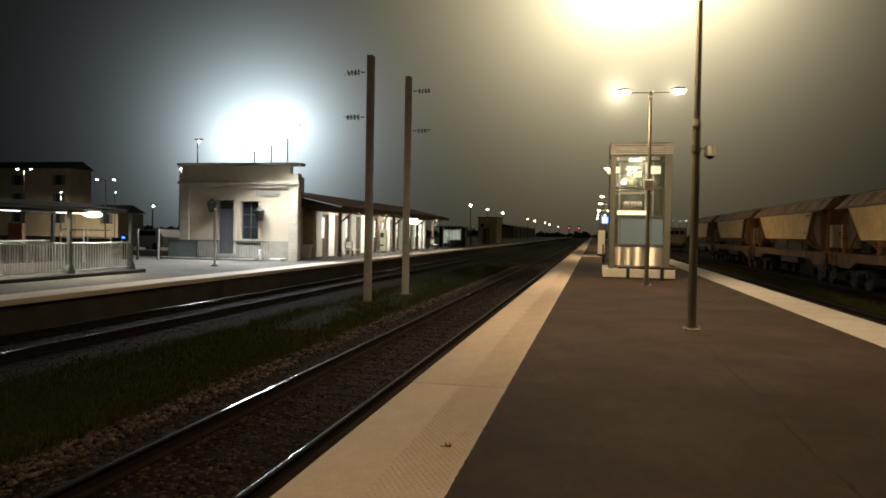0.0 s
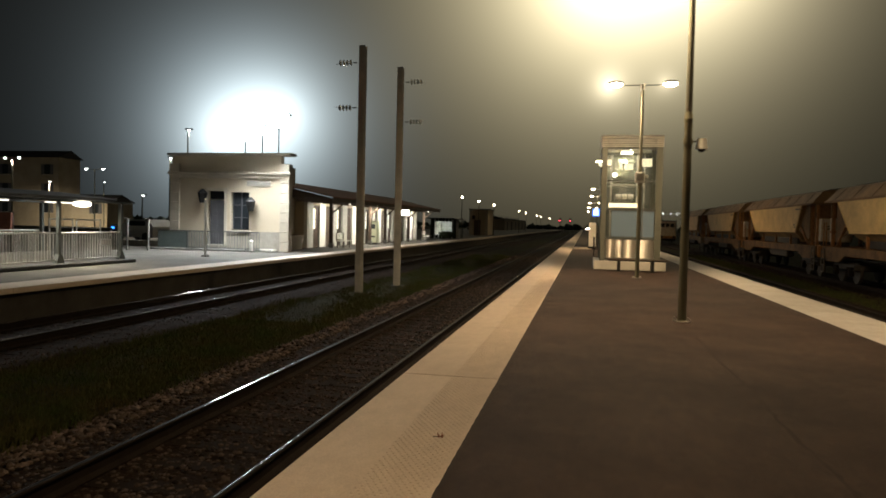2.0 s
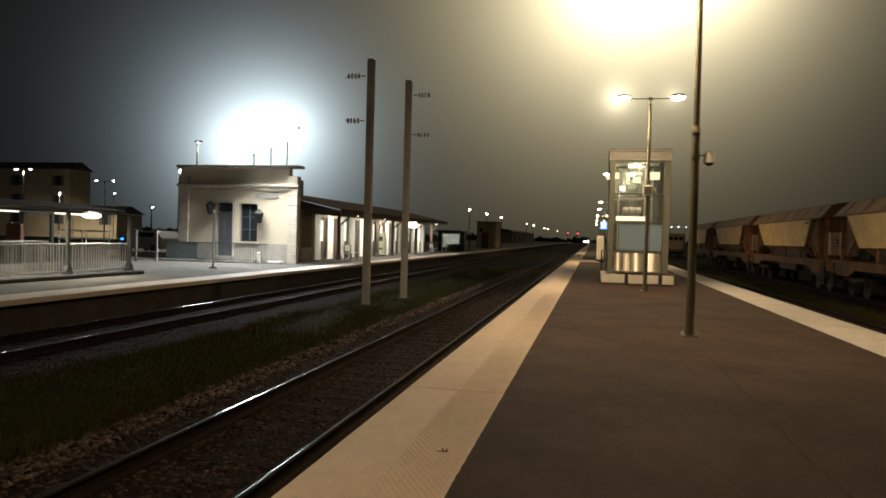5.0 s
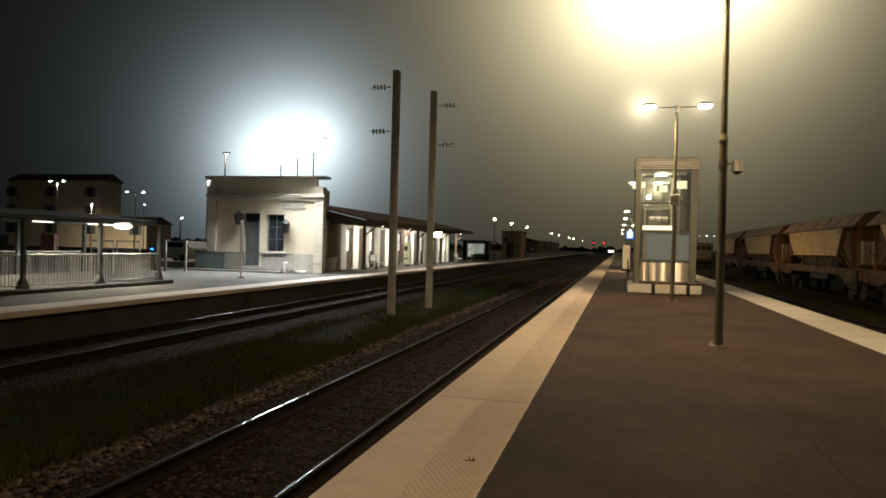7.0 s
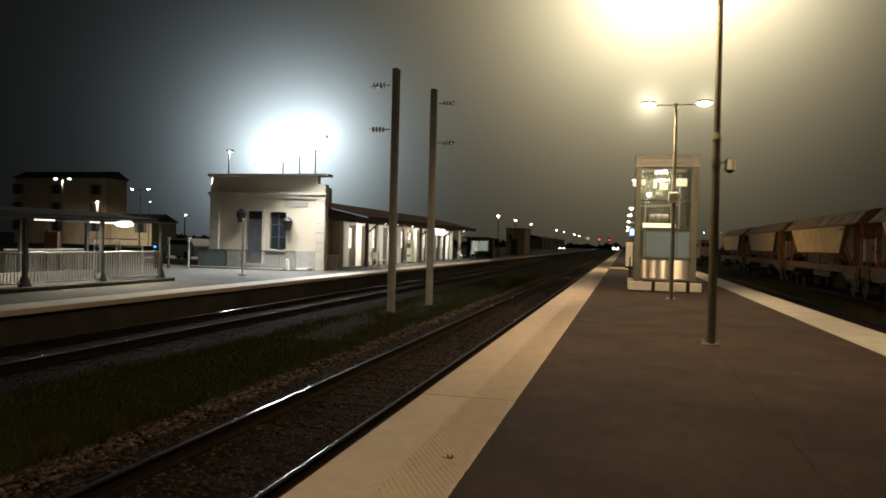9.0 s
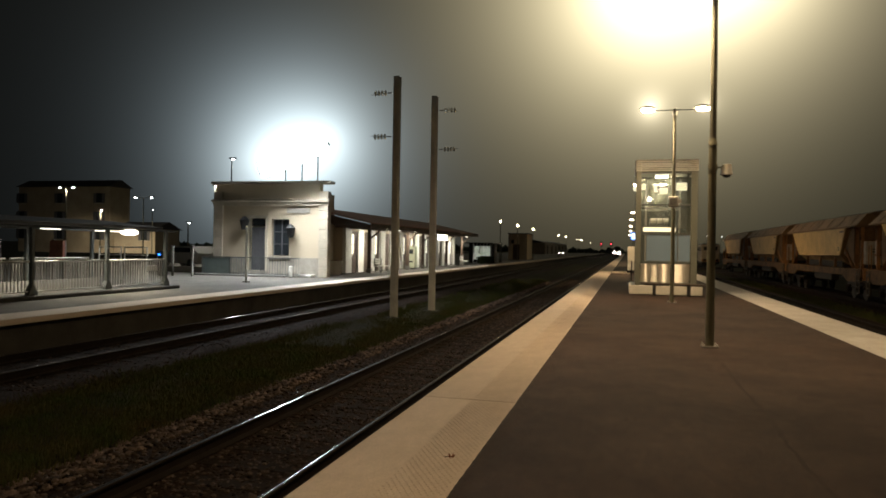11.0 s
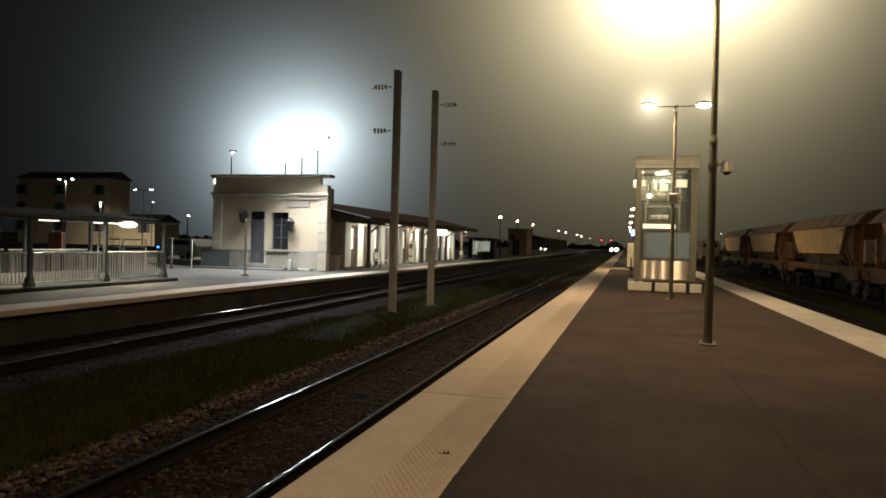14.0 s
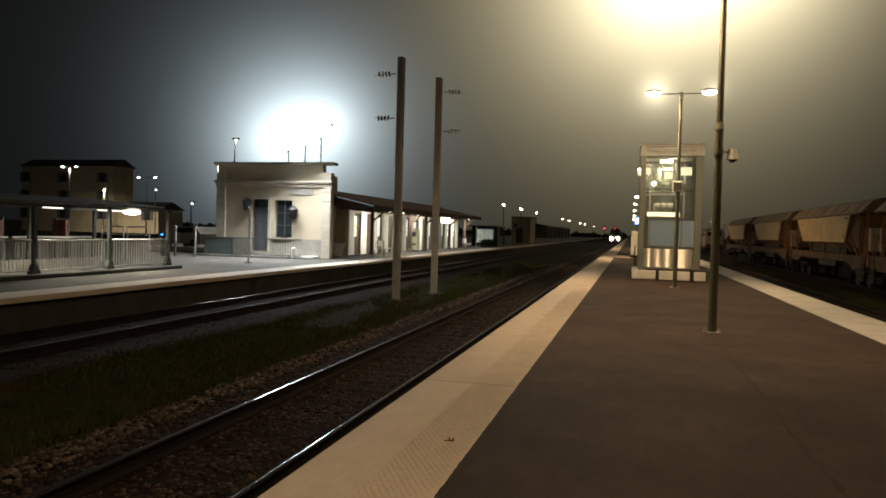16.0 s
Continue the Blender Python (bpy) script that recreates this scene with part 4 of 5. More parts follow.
hut = thing("stone_hut", (-13.7, 110.0, 0), "small beige stone hut with pale corner pilasters beside the platform", "building")
part("wall", B(-1.5, 1.5, 0, 6.0, 0, 4.05), M_RENDERW, hut)
part("roof", B(-1.65, 1.65, -0.15, 6.15, 4.05, 4.18, bev=0.03), M_SLATE, hut, "flat dark roof slab")
for x in (-1.5, 1.0):
    part("pilaster", B(x, x + 0.5, -0.16, 0, 0, 4.0, bev=0.02), M_STONE, hut, "pale stone pilaster")
part("door", B(-0.75, 0.3, -0.06, 0, 0, 2.4), M_WOODD, hut, "dark brown door")
part("door_panel", B(-0.6, 0.15, -0.08, -0.061, 0.3, 2.1), M_WOODD, hut)
part("wall_box", B(-1.0, -0.55, -0.4, 0, 2.5, 3.1, bev=0.02), M_DARK, hut, "dark box on the wall")

shed = thing("goods_shed", (-24.0, 240.0, 0), "long low pale goods shed beyond the station", "building")
part("wall", B(-8, 0, 0, 90, 0, 3.9), M_RENDERW, shed)
part("roof", prism(bmesh.new(), [(-8.3, 3.9), (0.3, 3.9), (-4.0, 4.9)], 1, -0.4, 90.4), M_SLATE, shed, "dark pitched roof")
for k in range(6):
    part("shed_door", B(0.0, 0.06, 6 + k * 15, 10 + k * 15, 0, 3.0), M_WOODD, shed)

tub = thing("planter_tub", (-13.35, 37.0, 0), "white round planter tub at the end of the canopy", "planter")
part("tub", R((0, 0, 0), (0, 0, 0.75), 0.30, 0.42, 20), M_WHITE, tub)
part("rim", R((0, 0, 0.72), (0, 0, 0.8), 0.45, 0.45, 20), M_WHITE, tub)
part("soil", R((0, 0, 0.78), (0, 0, 0.82), 0.40, 0.37, 16), M_SOIL, tub)
tm = thing("ticket_machine", (-12.9, 50.6, 0), "yellow-green ticket machine below the canopy", "ticket machine")
part("cabinet", B(-0.35, 0.35, -0.3, 0.3, 0.1, 1.75, bev=0.03), M_LIME, tm)
part("plinth", B(-0.32, 0.32, -0.27, 0.27, 0, 0.1), M_DARK, tm)
part("screen", B(-0.2, 0.2, -0.32, -0.302, 1.15, 1.5), M_DARKGLASS, tm, "dark display")
part("tray", B(-0.2, 0.2, -0.33, -0.302, 0.5, 0.62), M_DARK, tm)


def hedge(x, y, n):
    h = thing("hedge", (x, y, 0), "low dark hedge in front of the waiting shelter", "hedge")
    rh = random.Random(11)
    bm = bmesh.new()
    for k in range(n):
        c = Vector((rh.uniform(-0.4, 0.4), rh.uniform(-3, 3), rh.uniform(0.1, 0.75)))
        for q in range(3):
            d = Vector((rh.uniform(-1, 1), rh.uniform(-1, 1), rh.uniform(-0.3, 1))).normalized() * 0.16
            e = Vector((rh.uniform(-1, 1), rh.uniform(-1, 1), rh.uniform(-1, 1))).normalized() * 0.07
            bm.faces.new([bm.verts.new(c), bm.verts.new(c + d * 0.6 + e), bm.verts.new(c + d), bm.verts.new(c + d * 0.6 - e)])
    part("foliage", bm, M_LEAF, h)
    for k in range(7):
        part("stem", R((0, -2.7 + k * 0.9, 0), (0.05, -2.6 + k * 0.9, 0.5), 0.025, 0.012, 6), M_BARK, h)
    return h


hedge(-11.6, 73.5, 500)

# lamps along the opposite platform
def globe_lamp(y):
    g = thing("globe_lamp_post", (-11.95, y, 0), "slim grey lamp post with a glowing warm globe", "lamp post", "opposite platform lamps")
    part("pole", R((0, 0, 0), (0, 0, 4.8), 0.06, 0.04), M_POLE, g)
    part("foot", R((0, 0, 0), (0, 0, 0.3), 0.12, 0.08), M_POLE, g)
    part("globe", ball(bmesh.new(), (0, 0, 4.95), 0.15), M_GLOWFAR, g, "glowing globe", True)
    return g


g0 = globe_lamp(84.0)
for y in (98.0, 115.0, 160.0, 180.0, 219.0, 240.0, 300.0):
    copy_thing(g0, pose(-11.95, y, 0))

# ---- stair shelter on the opposite platform ----
SX = -13.3
sh = thing("stair_shelter", (SX, 18.0, 0), "open stair shelter with dark flat roof and flared posts", "shelter")
part("kerb", B(-0.2, 0.35, -12, 3.7, 0, 0.12, bev=0.02), M_DARKCONC, sh, "dark concrete kerb")
part("kerb", B(-3.4, -3.1, -12, 3.7, 0, 0.12, bev=0.02), M_CONC, sh)
for y in (-8.7, -5.7, -2.7, 0.3, 3.3):
    for x in (0, -3.2):
        p = part("post", B(x - 0.05, x + 0.05, y - 0.055, y + 0.055, 0.12, 2.1), M_FRAME, sh)
        bm = prism(bmesh.new(), [(y - 0.18, 0.12), (y + 0.18, 0.12), (y + 0.055, 0.4), (y - 0.055, 0.4)], 0, x - 0.08, x + 0.08)
        part("flared_foot", bm, M_FRAME, p)
bm = prism(bmesh.new(), [(-4.0, 2.12), (0.6, 2.12), (0.7, 2.2), (-1.6, 2.42), (-4.1, 2.2)], 1, -12.5, 2.2)
part("roof", bm, M_DARK, sh, "dark sheet metal roof")
part("roof_beam", B(-0.05, 0.05, -12, 3.9, 2.06, 2.12), M_FRAME, sh)
part("roof_beam", B(-3.25, -3.15, -12, 3.9, 2.06, 2.12), M_FRAME, sh)
for y0, y1 in ((-1.65, -0.95), (0.6, 1.25), (1.32, 1.75), (-4.6, -3.9)):
    part("tube_lamp", B(-0.75, -0.65, y0, y1, 2.02, 2.05), M_TUBE, sh, "glowing tube lamp")
bulk = thing("bulkhead_lamp", (SX, 19.35, 2.0), "bright oval bulkhead lamp at the shelter's edge", "lamp")
part("mount", B(-0.06, 0.06, -0.3, 0.3, 0.06, 0.12), M_WHITE, bulk)
part("diffuser", ball(bmesh.new(), (0.0, 0, 0.0), 0.3, (0.5, 1.4, 0.32)), M_GLOWT, bulk, "glowing oval glass", True)


def railing(x, ya, yb, label):
    r = thing("railing", (x, ya, 0.12), label, "railing", "stair railings")
    L = yb - ya
    part("top_rail", R((0, 0, 0.95), (0, L, 0.95), 0.03, seg=8), M_GALV, r)
    part("bottom_rail", R((0, 0, 0.1), (0, L, 0.1), 0.02, seg=8), M_GALV, r)
    me = mesh_of("baluster", R((0, 0, 0.1), (0, 0, 0.93), 0.013, seg=6), M_GALV)
    n = int(L / 0.12)
    for i in range(1, n):
        o = part("baluster", me, None, r)
        o.location.y = L * i / n
    return r


for ya, yb in ((9.4, 12.2), (12.4, 15.2), (15.4, 18.2), (18.4, 21.2)):
    railing(SX, ya, yb, "galvanised steel railing with upright bars")
for ya, yb in ((11.0, 14.0), (14.2, 17.5), (17.7, 21.2)):
    railing(SX - 3.25, ya, yb, "galvanised steel railing behind the stairs")
stairs = thing("stair_wall", (SX - 1.6, 15.0, 0), "low grey wall beside the underpass stairs", "wall", kind="structure")
part("wall", B(-1.2, -1.0, -4, 6, 0, 0.35), M_CONC, stairs)

# ---- forecourt ----
pole = thing("sign_pole", (-13.07, 26.6, 0), "slim grey signal pole with a small lamp", "pole")
part("pole", R((0, 0, 0), (0, 0, 2.42), 0.045), M_GALV, pole)
part("lamp", ball(bmesh.new(), (0, 0, 2.45), 0.028), M_GLOWS, pole, "tiny glowing lamp", True)
part("foot", B(-0.12, 0.12, -0.12, 0.12, 0, 0.06), M_CONC, pole)


def street_lamp(x, y, h, heads=2, gap=0.85):
    rad = 0.17 if heads == 2 else 0.12
    s = thing("street_lamp", (x, y, 0), "grey street lamp with white glowing heads", "street lamp", "forecourt lamps")
    part("pole", R((0, 0, 0), (0, 0, h), 0.09, 0.05), M_POLE, s)
    for k in ((-1, 1) if heads == 2 else (1,)):
        part("arm", R((0, 0, h - 0.1), (k * gap, 0, h + 0.05), 0.03), M_POLE, s)
        hd = part("lamp_head", B(k * gap - 0.3, k * gap + 0.3, -0.14, 0.14, h + 0.02, h + 0.14, bev=0.04), M_POLE, s)
        part("diffuser", ball(bmesh.new(), (k * gap, 0, h - 0.02), rad, (1.1, 0.6, 0.5)), M_GLOWLED, hd, "white glowing diffuser", True)
    return s


street_lamp(-55.24, 62.0, 7.45)
street_lamp(-51.75, 70.0, 6.95, gap=1.1)
street_lamp(-66.2, 80.0, 6.0, 1, 0.1)
street_lamp(-65.6, 90.0, 6.6, 1, 0.1)
street_lamp(-38.9, 60.0, 3.7, 1, 0.1)
street_lamp(-36.0, 60.0, 7.3, 1, 0.1)
street_lamp(-28.1, 50.0, 8.55, 1, 0.1)
for rx in (23.5, 25.4, 27.2):
    street_lamp(rx, 200.0, 5.9, 1, 0.1)

ind = thing("ticket_validator", (-19.88, 30.0, 0), "dark ticket machine post with a blue light", "ticket machine")
part("post", B(-0.12, 0.12, -0.1, 0.1, 0, 0.95, bev=0.02), M_DARK, ind)
part("head", B(-0.18, 0.18, -0.14, 0.12, 0.95, 1.25, bev=0.03), M_DARK, ind)
part("indicator", B(-0.07, 0.07, -0.16, -0.142, 1.04, 1.12), M_BLUELAMP, ind, "glowing blue indicator")
for bx, by in ((-19.2, 30.0), (-18.2, 30.2)):
    bo = thing("forecourt_post", (bx, by, 0), "pale square post on the forecourt", "post", "forecourt posts")
    part("shaft", B(-0.05, 0.05, -0.05, 0.05, 0, 1.5, bev=0.01), M_CONC, bo)
    part("cap", B(-0.09, 0.09, -0.09, 0.09, 1.5, 1.56, bev=0.01), M_CONC, bo)
lw = part("low_wall", B(-24.6, -19.6, 35.0, 35.3, 0, 0.32, bev=0.03), M_WHITEC)
tagged(lw, "low pale concrete wall by the car park", "wall", kind="structure")


def house(x, y, w, d, h, label, cols):
    hs = thing("town_house", (x, y, 0), label, "house", "houses behind the station")
    part("wall", B(-w / 2, w / 2, 0, d, 0, h), M_HOUSE, hs)
    part("roof", prism(bmesh.new(), [(-0.4, h), (d + 0.4, h), (d / 2, h + 1.2)], 0, -w / 2 - 0.3, w / 2 + 0.3), M_SLATE, hs, "dark slate roof")
    for zz in (2.0, 4.8, 7.6):
        if zz + 1.6 > h:
            continue
        for k in range(cols):
            x0 = w / 2 - 2.4 - k * 7.2
            wi2 = part("window", B(x0, x0 + 1.0, -0.04, 0.02, zz, zz + 1.5), M_DARKGLASS, hs)
            part("sill", B(x0 - 0.1, x0 + 1.1, -0.14, -0.0, zz - 0.1, zz), M_STONE, wi2)
            part("shutter", B(x0 - 0.52, x0 - 0.02, -0.06, -0.0, zz, zz + 1.5), M_SHUT, wi2)
            part("shutter", B(x0 + 1.02, x0 + 1.52, -0.06, -0.0, zz, zz + 1.5), M_SHUT, wi2)
    return hs


house(-81.55, 90.0, 16.9, 4.5, 10.1, "three storey beige house with shuttered windows", 3)
house(-69.4, 91.0, 7.2, 6.0, 3.7, "low beige outbuilding beside the tall house", 1)
area_lamp("forecourt_light", (-66.1, 80.0, 5.88), (-66.6, 80.4, 0), 0.05, 2600, (1.0, 0.86, 0.62), 172)
area_lamp("forecourt_light", (-55.2, 62.0, 7.2), (-60, 72.0, 0), 0.4, 520, (1.0, 0.90, 0.72), 150)
area_lamp("forecourt_light", (-35.9, 60.0, 7.2), (-33, 50.0, 0), 0.05, 700, (1.0, 0.93, 0.80), 160)
area_lamp("forecourt_light", (-28.0, 50.0, 8.47), (-26.0, 37.0, 0), 0.05, 900, (1.0, 0.95, 0.85), 165)

for bx, by, bh in ((-20.6, 24.0, 0.85), (-23.0, 23.0, 0.75)):
    kb = thing("notice_board", (bx, by, 0), "reddish brown notice board on two posts", "notice board", "notice boards")
    part("board", B(-0.35, 0.35, -0.08, 0.05, 0.85, 0.85 + bh, bev=0.02), M_TILE, kb)
    for s in (-0.3, 0.3):
        part("post", B(s - 0.05, s + 0.05, 0.05, 0.12, 0, 1.75), M_WOODD, kb)
for k in range(2):
    bs_ = thing("bicycle_stand", (-19.6 + k * 1.35, 26.0, 0), "pale tubular bicycle stand on the forecourt", "bicycle stand", "bicycle stands")
    part("hoop_leg", R((-0.58, 0, 0), (-0.58, 0, 1.45), 0.03), M_GALV, bs_)
    part("hoop_leg", R((0.58, 0, 0), (0.58, 0, 1.45), 0.03), M_GALV, bs_)
    part("hoop_top", R((-0.60, 0, 1.45), (0.60, 0, 1.45), 0.03), M_GALV, bs_)
    part("cross_bar", R((-0.58, 0, 1.1), (0.58, 0, 1.1), 0.02), M_GALV, bs_)

pf = thing("slatted_fence", (-15.9, 32.2, 0), "low dark grey metal fence in front of the building", "fence")
part("top_rail", B(-3.05, 2.6, -0.03, 0.03, 0.95, 1.0), M_FRAME, pf)
part("infill_panel", B(-3.0, -1.4, -0.012, 0.012, 0.1, 0.94), M_TEAL, pf, "dark teal sheet panel")
for px in (-3.03, -1.4):
    part("fence_post", B(px - 0.03, px + 0.03, -0.03, 0.03, 0, 0.95), M_FRAME, pf)
part("bottom_rail", B(-1.37, 2.6, -0.02, 0.02, 0.12, 0.16), M_FRAME, pf)
bar_me = mesh_of("fence_bar", R((0, 0, 0.0), (0, 0, 0.98), 0.012, seg=6), M_FRAME)
for k in range(27):
    o = part("fence_bar", bar_me, None, pf)
    o.location.x = -1.3 + k * 0.15
part("kerb", B(-3.3, 2.0, -0.35, 0.1, 0, 0.09, bev=0.02), M_CONC, pf, "dark kerb")
hyd = thing("white_hydrant", (-13.6, 31.9, 0), "small white hydrant post by the step", "hydrant")
part("body", R((0, 0, 0), (0, 0, 0.5), 0.1, 0.09, 14), M_WHITE, hyd)
part("cap", ball(bmesh.new(), (0, 0, 0.52), 0.11, (1, 1, 0.8)), M_WHITE, hyd)
part("outlet", R((0, -0.16, 0.34), (0, 0, 0.34), 0.05), M_WHITE, hyd)
part("flange", R((0, 0, 0), (0, 0, 0.05), 0.16, seg=14), M_CONC, hyd)


# ---- signals, far lights ----
def red_signal(x):
    s = thing("railway_signal", (x, 250, -0.8), "far railway signal showing red", "signal", "red signals")
    part("mast", R((0, 0, 0), (0, 0, 5.2), 0.09), M_POLE, s)
    part("target", B(-0.35, 0.35, -0.05, 0.05, 3.9, 5.4, bev=0.03), M_DARK, s)
    part("lamp", R((0, -0.2, 4.65), (0, -0.06, 4.65), 0.18, seg=16), M_REDLAMP, s, "glowing red lens")
    part("hood", R((0, -0.3, 4.93), (0, -0.05, 4.93), 0.05, seg=8), M_DARK, s)
    return s


red_signal(-5.75)
red_signal(-2.3)

# ---- train and car ----
def build_train():
    tr = thing("train", (-0.7525, 183, RAIL_Z), "oncoming passenger train with bright headlamps", "train")
    pro = [(-1.3, 0.35), (1.3, 0.35), (1.42, 1.2), (1.42, 2.6), (1.2, 3.5), (0.6, 3.9), (-0.6, 3.9), (-1.2, 3.5), (-1.42, 2.6), (-1.42, 1.2)]
    part("car_body", prism(bmesh.new(), pro, 1, 1.2, 24), M_GALV, tr)
    bm = bmesh.new()
    a = [bm.verts.new((x, 1.2, z)) for x, z in pro]
    b = [bm.verts.new((x * 0.86, 0.0 if z < 1.6 else (z - 1.6) * 0.42, 0.35 + (z - 0.35) * (1.0 if z < 1.6 else 0.97))) for x, z in pro]
    for i in range(len(pro)):
        bm.faces.new((a[i], a[(i + 1) % len(pro)], b[(i + 1) % len(pro)], b[i]))
    bm.faces.new(b)
    part("cab_nose", bm, M_FRAME, tr, "dark grey cab front")
    part("windscreen", B(-1.0, 1.0, 0.28, 0.36, 2.1, 2.9, bev=0.03), M_DARKGLASS, tr)
    for s in (-1, 1):
        # lens oversized so its shape stands in for the headlamp's glare
        hd = part("headlamp_housing", R((s * 0.8, -0.1, 1.32), (s * 0.72, 0.3, 1.32), 0.42, seg=18), M_DARK, tr)
        part("headlamp", R((s * 0.72, -0.13, 1.32), (s * 0.72, -0.09, 1.32), 0.38, seg=18), M_HEAD, hd, "glaring headlamp lens")
    part("coupler", R((0, -0.5, 0.95), (0, 0.2, 0.95), 0.12), M_UNDER, tr)
    part("skirt", B(-1.2, 1.2, 0.05, 0.3, 0.15, 0.5), M_UNDER, tr)
    for y in (3.5, 5.5, 18.5, 20.5):
        for s in (-0.75, 0.75):
            part("wheel", R((s - 0.07, y, 0.45), (s + 0.07, y, 0.45), 0.45, seg=20), M_UNDER, tr)
    for i in range(7):
        for s in (-1, 1):
            part("side_window", B(s * 1.425 - 0.01, s * 1.425 + 0.01, 3 + i * 2.9, 5 + i * 2.9, 1.9, 2.7), M_DARKGLASS, tr)
    return tr


def build_car(name, label, paint, lit):
    c = thing(name, (0, 0, 0), label, "car")
    pro = [(-2.0, 0.3), (2.0, 0.3), (2.05, 0.75), (1.9, 0.95), (0.95, 1.02), (0.35, 1.45), (-1.5, 1.48), (-2.0, 1.0)]
    part("body", prism(bmesh.new(), pro, 0, -0.85, 0.85), paint, c)
    ws = prism(bmesh.new(), [(1.0, 1.03), (0.42, 1.43), (0.38, 1.42), (0.94, 1.02)], 0, -0.72, 0.72)
    part("windscreen", ws, M_DARKGLASS, c)
    for s in (-1, 1):
        part("side_window", B(s * 0.855 - 0.006, s * 0.855 + 0.006, -1.3, 0.4, 1.05, 1.38), M_DARKGLASS, c)
        part("headlight", B(s * 0.62 - 0.2, s * 0.62 + 0.2, 2.02, 2.06, 0.6, 0.76), M_CARHEAD if lit else M_WHITE, c, "headlight")
        for y in (-1.3, 1.25):
            part("wheel", R((s * 0.78 - 0.1, y, 0.31), (s * 0.78 + 0.1, y, 0.31), 0.31, seg=18), M_DARK, c)
    return c


train = build_train()
moving_car = build_car("moving_car", "grey car with lit headlights on the station road", M_GALV, True)
van = build_car("parked_van", "white parked van beyond the forecourt wall", M_WHITE, False)
van.matrix_basis = pose(-26.6, 42.0, 0, 0, 0, 75)

leaf_bits = thing("dry_leaf", (1.75, 4.2, 0.004), "small dry brown leaf lying on the platform edge", "leaf")
bm = bmesh.new()
rl = random.Random(5)
for k in range(5):
    a, r = k * 1.25, 0.024 + 0.014 * rl.random()
    c = bm.verts.new((0.0, 0.0, 0.012))
    p1 = bm.verts.new((r * math.cos(a), r * math.sin(a), 0.02 + 0.02 * rl.random()))
    p2 = bm.verts.new((r * 0.6 * math.cos(a + 0.4), r * 0.6 * math.sin(a + 0.4), 0.004))
    p3 = bm.verts.new((r * 0.6 * math.cos(a - 0.4), r * 0.6 * math.sin(a - 0.4), 0.006))
    bm.faces.new((c, p2, p1))
    bm.faces.new((c, p1, p3))
part("blade", bm, M_TILE, leaf_bits)
part("stalk", R((0, 0, 0.012), (-0.06, 0.01, 0.006), 0.003, seg=5), M_WOODD, leaf_bits)


# ---- coping slabs and tactile dots ----
slab_me = mesh_of("coping_slab", box(bmesh.new(), -0.515, 0.515, -2.997, 2.997, -0.13, 0.0, bev=0.006), M_COPING)
slab_r = mesh_of("coping_slab", box(bmesh.new(), -0.55, 0.55, -2.997, 2.997, -0.13, 0.0, bev=0.006), M_COPINGGREY)
slab_o = mesh_of("coping_slab", box(bmesh.new(), -0.515, 0.515, -2.997, 2.997, -0.13, 0.0, bev=0.006), M_COPING)
for k in range(72):
    y = 6.4 - 3 - 12 + 6 * k
    for me, x, own in ((slab_me, 1.412, platform), (slab_r, 7.67, platform), (slab_o, -10.03, far_platform)):
        o = part("coping_slab", me, None, own)
        o.location = (x, y, -0.0015 * ((k * 7) % 3))
dv, df = [], []
for i in range(9):
    for j in range(880):
        cx, cy = 1.455 + i * 0.05 + 0.025 * (j % 2), 0.6 + j * 0.043
        if (cy - 6.4) % 6 < 0.05:
            continue
        b = len(dv)
        for rr, zz in ((0.0125, 0.001), (0.009, 0.0034)):
            for q in range(6):
                a = q * math.pi / 3
                dv.append((cx + rr * math.cos(a), cy + rr * math.sin(a), zz))
        for q in range(6):
            df.append((b + q, b + (q + 1) % 6, b + 6 + (q + 1) % 6, b + 6 + q))
        df.append(tuple(b + 6 + q for q in range(6)))
me = bpy.data.meshes.new("tactile_dots")
me.from_pydata(dv, [], df)
me.materials.append(M_COPING)
dots = new("tactile_dots", me)
dots.parent = platform
tagged(dots, "raised tactile dots on the platform edge", kind="stuff")

# worn asphalt lip over the inner edge of the coping
lv, lf = [], []
rl2 = random.Random(17)
for k in range(900):
    y = 1.0 + k * 0.06
    lv.extend([(1.933 - 0.002 - 0.007 * rl2.random() ** 2, y, 0.003), (1.96, y, 0.0035), (1.933 - 0.002, y, -0.004)])
    if k:
        b = 3 * k
        lf.extend([(b - 3, b, b + 1, b - 2), (b - 3, b - 1, b + 2, b)])
me = bpy.data.meshes.new("asphalt_lip")
me.from_pydata(lv, [], lf)
me.materials.append(M_ASPHALT)
new("asphalt_lip", me).parent = platform
# thin dark wavering line along the asphalt towards the lamp post
rs = random.Random(77)
sv, sf = [], []
yy = 1.5
while yy < 10.2:
    wob = 4.46 + 0.012 * math.sin(yy * 2.1) + rs.uniform(-0.014, 0.014)
    half = 0.012 + 0.012 * rs.random()
    sv += [(wob - half, yy, -0.001), (wob + half, yy, -0.001)]
    yy += 0.07
for i in range(len(sv) // 2 - 1):
    sf.append((2 * i, 2 * i + 1, 2 * i + 3, 2 * i + 2))
me = bpy.data.meshes.new("asphalt_seam")
me.from_pydata(sv, [], sf)
me.materials.append(M_ASPHALTLINE)
part("asphalt_seam", me, None, platform, "thin dark line along the asphalt")

